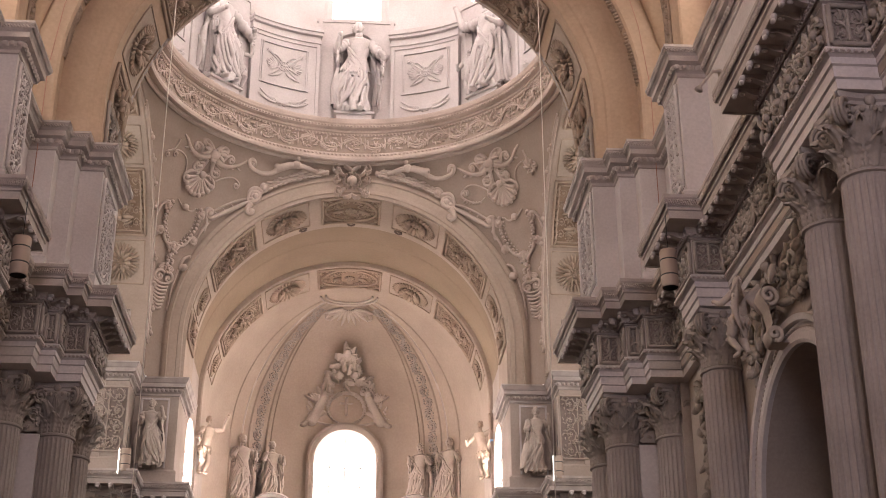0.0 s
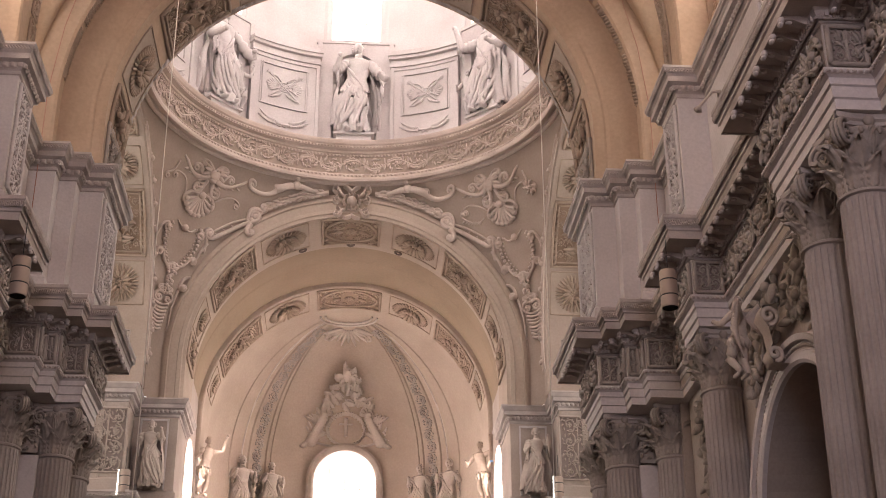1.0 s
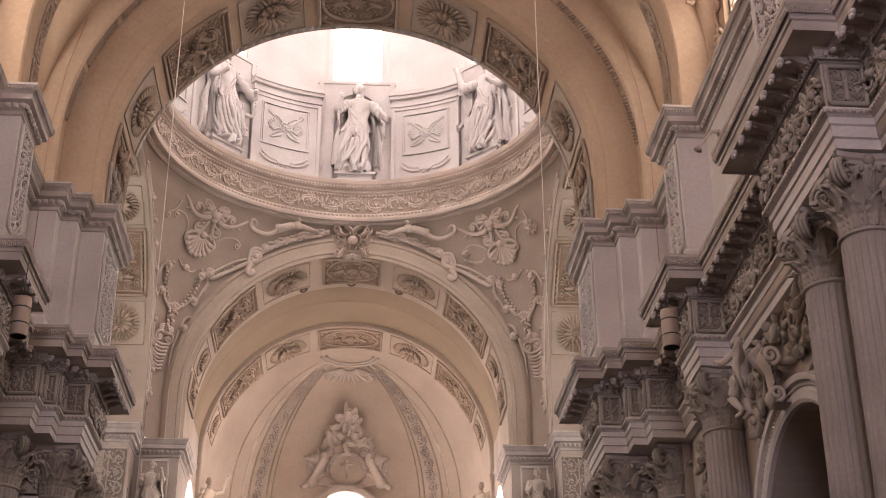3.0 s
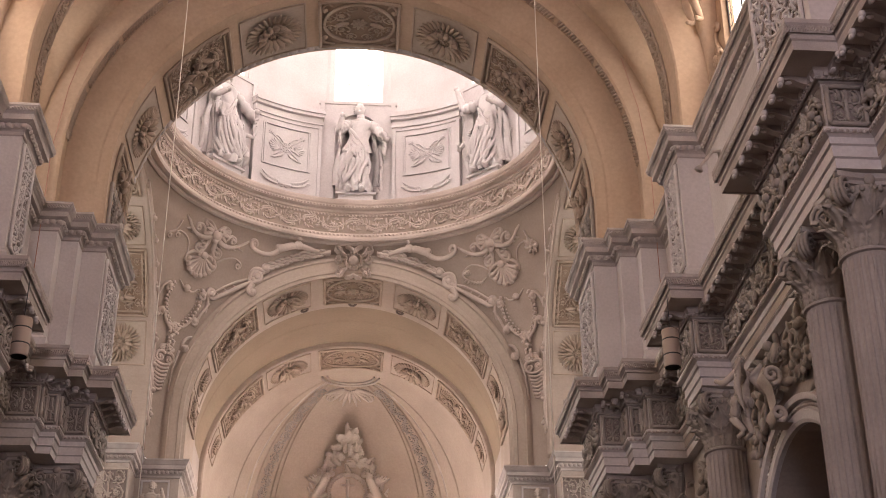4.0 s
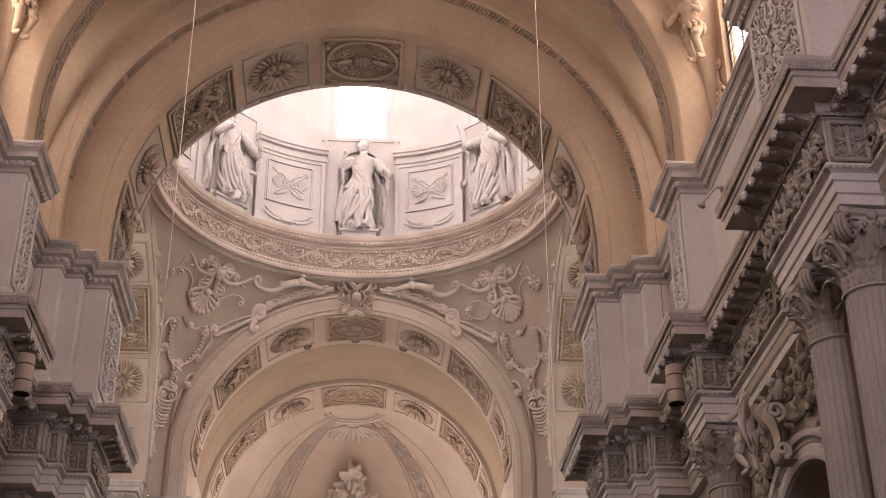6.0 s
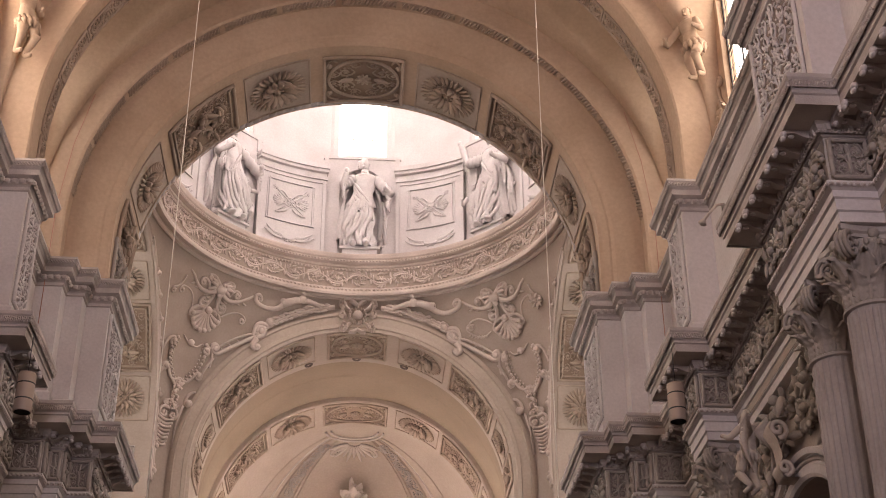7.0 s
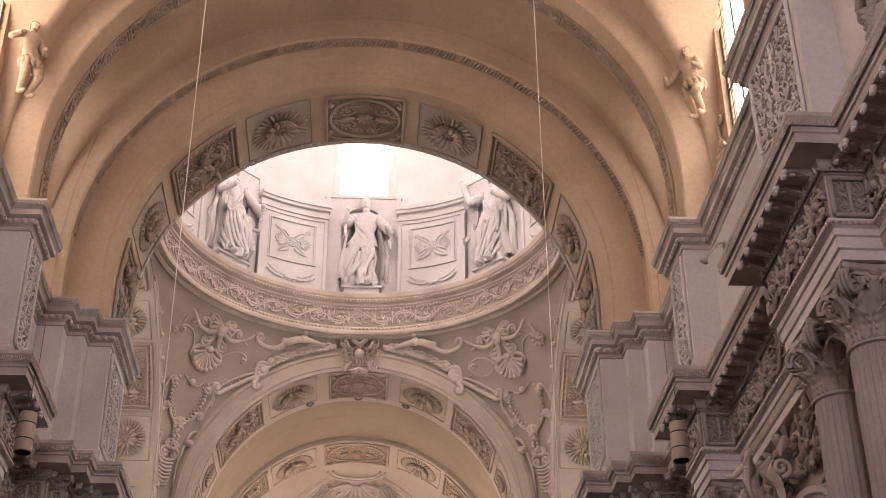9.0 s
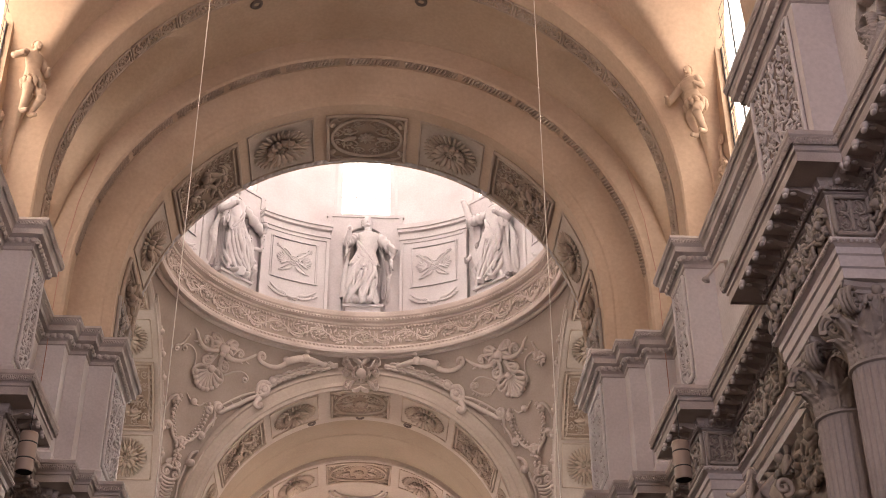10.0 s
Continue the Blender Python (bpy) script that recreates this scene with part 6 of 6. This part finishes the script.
# ---------------------------------------------------------------- windows of nave and choir
for s in (-1, 1):
    side = "south" if s > 0 else "north"
    w = group_at("window_nave_%s" % side, None, "arched clerestory window with dark leaded bars", "window", "", "structure")
    bars = Solid()
    for k in range(9):
        y = 23.05 + 4.5 * (k + 0.5) / 9
        top = 25.3 + math.sqrt(max(5.06 - (y - 25.3) ** 2, 0))
        bars.box(9.150, 9.158, y - 0.011, y + 0.011, 19.9, top)
    for k in range(19):
        z = 20.1 + 0.37 * k
        hw = 2.25 if z < 25.3 else math.sqrt(max(5.06 - (z - 25.3) ** 2, 0.01))
        bars.box(9.150, 9.158, 25.3 - hw, 25.3 + hw, z - 0.010, z + 0.010)
    part("window_bars", bars.mirrored(s), IRON, w, "dark leaded bars")
    part("window_frame", Solid().box(9.140, 9.165, 23.05, 23.12, 19.9, 25.3).box(9.140, 9.165, 27.48, 27.55, 19.9, 25.3).box(9.140, 9.165, 25.26, 25.34, 19.9, 27.4).box(9.140, 9.165, 26.40, 26.46, 19.9, 27.2).box(9.140, 9.165, 23.1, 27.5, 23.2, 23.28).mirrored(s), IRON, w)
    # carved jamb with leaves and scroll beside the window
    so = modelled(flat(s * 8.98, 27.68, 19.9, 0, 1, -s, 0))
    fruit_cluster(so, 0.5, 2.0, 40, random.Random(83))
    so.curl((0.1, 2.0), (0.5, 2.4), (0.3, 2.75), 0.05, 0.05, 0, 0.14)
    so.curl((0.25, 0.1), (0.6, 0.6), (0.5, 1.9), 0.04, 0.04)
    ob = part("window_jamb_carving", so, VAULT)
    tagged(ob, "fruit and scroll stucco beside the clerestory window", "relief", "window jamb reliefs")
    w = group_at("window_choir_%s" % side, None, "bright arched choir window with thin bars", "window", "", "structure")
    bars = Solid()
    for y in (58.6, 59.4, 60.2):
        bars.box(6.95, 6.99, y - 0.02, y + 0.02, 15.6, 19.4)
    for z in (16.6, 17.6, 18.6):
        bars.box(6.95, 6.99, 57.6, 60.8, z - 0.02, z + 0.02)
    part("window_bars", bars.mirrored(s), IRON, w)

# ---------------------------------------------------------------- chapel arch: moulding, console, garlands
for s in (-1, 1):
    ca = group_at("trim_chapel_arch", None, "moulded chapel arch with bead row", "arch moulding", "", "structure")
    prof = [(2.75, 8.75), (2.75, 8.60), (2.82, 8.56), (2.98, 8.56), (3.0, 8.62), (3.16, 8.62), (3.18, 8.52), (3.30, 8.50), (3.32, 8.7)]
    part("archivolt", arch(prof, 8.15, 24.97, axis="x", n=48, drop=8.1).mirrored(s), PALE, ca)
    l2 = math.pi * 3.09
    c = Canvas(l2, 0.1, 0.03)
    beads(c, 0.05, 0.12)

    def ring_bead(u, v, h):
        t = u / 3.09
        r = 3.04 + v
        return (s * (8.62 - h), 24.97 + r * np.cos(t), 8.15 + r * np.sin(t))
    part("bead_row", c.solid(ring_bead), TRIM, ca)
    con = group_at("console", None, "scrolled stucco console on the crown of the arch", "console", "arch consoles")
    for sd, (r, zc_, x) in ((q, w) for q in (-0.18, 0.18) for w in ((0.20, 12.0, 8.25), (0.16, 11.2, 8.3))):
        so = Solid(True)
        if True:
            so.tube([(x + r * (1 - 0.85 * t) * math.cos(9 * t + (1.57 if zc_ > 12 else -1.57)), 25.0 + sd, zc_ + r * (1 - 0.85 * t) * math.sin(9 * t + (1.57 if zc_ > 12 else -1.57))) for t in np.linspace(0, 1, 30)], 0.05, 6)
        part("scroll", so.mirrored(s), FIGURE, con)
    so = Solid(True)
    so.grid([[(x, 25.0 + w, z) for x, z in ((8.5, 12.25), (8.15, 12.2), (8.06, 12.0), (8.22, 11.75), (8.27, 11.4), (8.16, 11.2), (8.25, 11.0), (8.6, 11.0))] for w in (-0.22, -0.16, 0.16, 0.22)])
    part("console_body", so.mirrored(s), FIGURE, con)
    # crowded leaf and fruit carving in the spandrels
    so = modelled(flat(s * 8.69, 22.17, 9.0, 0, 1, -s, 0))
    fruit_cluster(so, 5.6, 4.1, 330, random.Random(81), lambda u, v: math.hypot(u - 2.8, v + 0.7) > 3.5 and abs(u - 2.8) > 0.4)
    ob = part("spandrel_carving", so, RELIEF)
    tagged(ob, "leaf and fruit stucco in the arch spandrels", "relief", "spandrel reliefs")
    # narrow hanging garland between the column and the crossing pier
    so = modelled(flat(s * 8.69, 30.4, 7.6, 0, 1, -s, 0))
    fruit_cluster(so, 1.6, 5.2, 150, random.Random(82))
    ob = part("wall_garland", so, RELIEF)
    tagged(ob, "hanging stucco garland on the nave wall", "relief", "wall garlands")


# ---------------------------------------------------------------- lamps, wires
def spotlight(m, tilt):
    lamp = group_at("spotlight", m, "cylindrical bronze spotlight fixed at the cornice", "lamp", "spotlights")
    body = part("body", Solid(True).turn([(0.17, 0.0), (0.185, 0.0), (0.19, 0.02), (0.19, 0.84), (0.18, 0.88), (0.05, 0.9)], 28), BRASS, lamp)
    for z in (0.26, 0.62):
        part("slot_ring", Solid(True).turn([(0.188, z), (0.194, z + 0.005), (0.194, z + 0.03), (0.188, z + 0.035)], 28), BLACK, body, "dark slotted ring")
    part("mouth", Solid(True).turn([(0.17, 0.004), (0.16, 0.12), (0.01, 0.14)], 24), BLACK, lamp, "dark lamp opening")
    part("bracket", Solid().box(-0.008, 0.008, -0.008, 0.008, 0.85, 1.75), IRON, lamp)
    return lamp


lamp = spotlight(pose(7.0, 27.55, 13.25, 0, 0, -90), 0)
copy_thing(lamp, pose(-6.9, 27.55, 13.15, 0, 0, 90))
for s in (-1, 1):
    copy_thing(lamp, pose(s * 8.1, 51.2, 15.3, 0, 0, -90 * s))
    tube_ = part("neon_strip", Solid(True).tube([(0, 0, 0), (0, 0, 0.95)], 0.018, 8), glow("lit_tube", (1.0, 0.95, 0.85), 5.0) if s < 0 else bpy.data.materials["lit_tube"])
    tube_.matrix_basis = pose(s * 8.1 - 0.22 * 1, 51.0, 15.2)
    tagged(tube_, "thin bright strip light beside the spotlight", "lamp", "strip lights")
for x in (-3.74, 3.93):
    wire = part("hanging_wire", Solid(True).tube([(x, 25, 3.0), (x, 25, 29.85)], 0.011, 6), WIRE)
    tagged(wire, "thin pale wire hanging from the vault", "wire", "hanging wires")
for s in (-1, 1):
    wire = part("wall_cable", Solid(True).tube([(s * 8.2, 32.92, 15.5), (s * 8.2, 32.92, 21.5), (s * 7.98, 32.92, 23.5), (s * 7.6, 32.92, 25.2)], 0.012, 6), REDWIRE)
    tagged(wire, "thin reddish cable up the wall", "cable", "wall cables")
hook = group_at("cornice_arm", None, "small stucco arm holding a trumpet above the cornice", "ornament")
part("arm", Solid(True).tube([(7.3, 23.4, 15.75), (7.15, 23.0, 15.95), (7.0, 22.95, 15.9), (6.75, 23.0, 15.6), (6.7, 23.0, 15.5)], [0.05, 0.045, 0.03, 0.03, 0.09], 8), FIGURE, hook)

# small round vents in the vaults
for x, y, r, zc_ in ((-3.3, 30.9, 8.7, 21.2), (-1.2, 31.0, 8.7, 21.2), (0.1, 31.0, 8.7, 21.2), (1.5, 31.1, 8.7, 21.2), (0.0, 56.2, 6.5, 21.55), (-2.1, 56.2, 6.5, 21.55), (2.1, 56.2, 6.5, 21.55)):
    z = zc_ + math.sqrt(r * r - x * x)
    vent = part("vault_vent", Solid(True).turn([(0.02, 0.0), (0.09, 0.0), (0.10, -0.05), (0.17, -0.05), (0.19, -0.02), (0.20, 0.03)], 20), VENT_DARK, None, "", pose(x, y, z, 0, math.degrees(math.asin(x / r)), 0))
    tagged(vent, "small round dark vent in the vault", "vent", "vault vents")

# scrolled stucco on the attic wall between the piers towards the entrance
c = Canvas(3.6, 2.5, 0.03)
for q in (-1, 1):
    c.spiral(1.8 + q * 0.9, 1.5, 0.5, 1.57, 1.5, 0.07, 0.2, q)
    c.spiral(1.8 + q * 1.25, 0.7, 0.35, -1.57, 1.4, 0.06, 0.18, -q)
    c.stroke([(1.8 + q * (0.2 + 1.3 * t), 0.5 + 0.9 * math.sin(2.6 * t)) for t in np.linspace(0, 1, 50)], 0.09, 0.06, 0.2)
    for k in range(14):
        c.leaf(1.8 + q * rng.uniform(0.2, 1.5), rng.uniform(0.3, 2.1), rng.uniform(0, 6.28), 0.4, 0.06, 0.18, rng.uniform(-1, 1))
c.dot(1.8, 1.2, 0.35, 0.28)
ob = part("attic_ornament", c.solid(flat(8.44, 14.4, 16.4, 0, 1, -1, 0), cut=True), RELIEF)
tagged(ob, "scrolled stucco ornament on the attic wall", "relief")
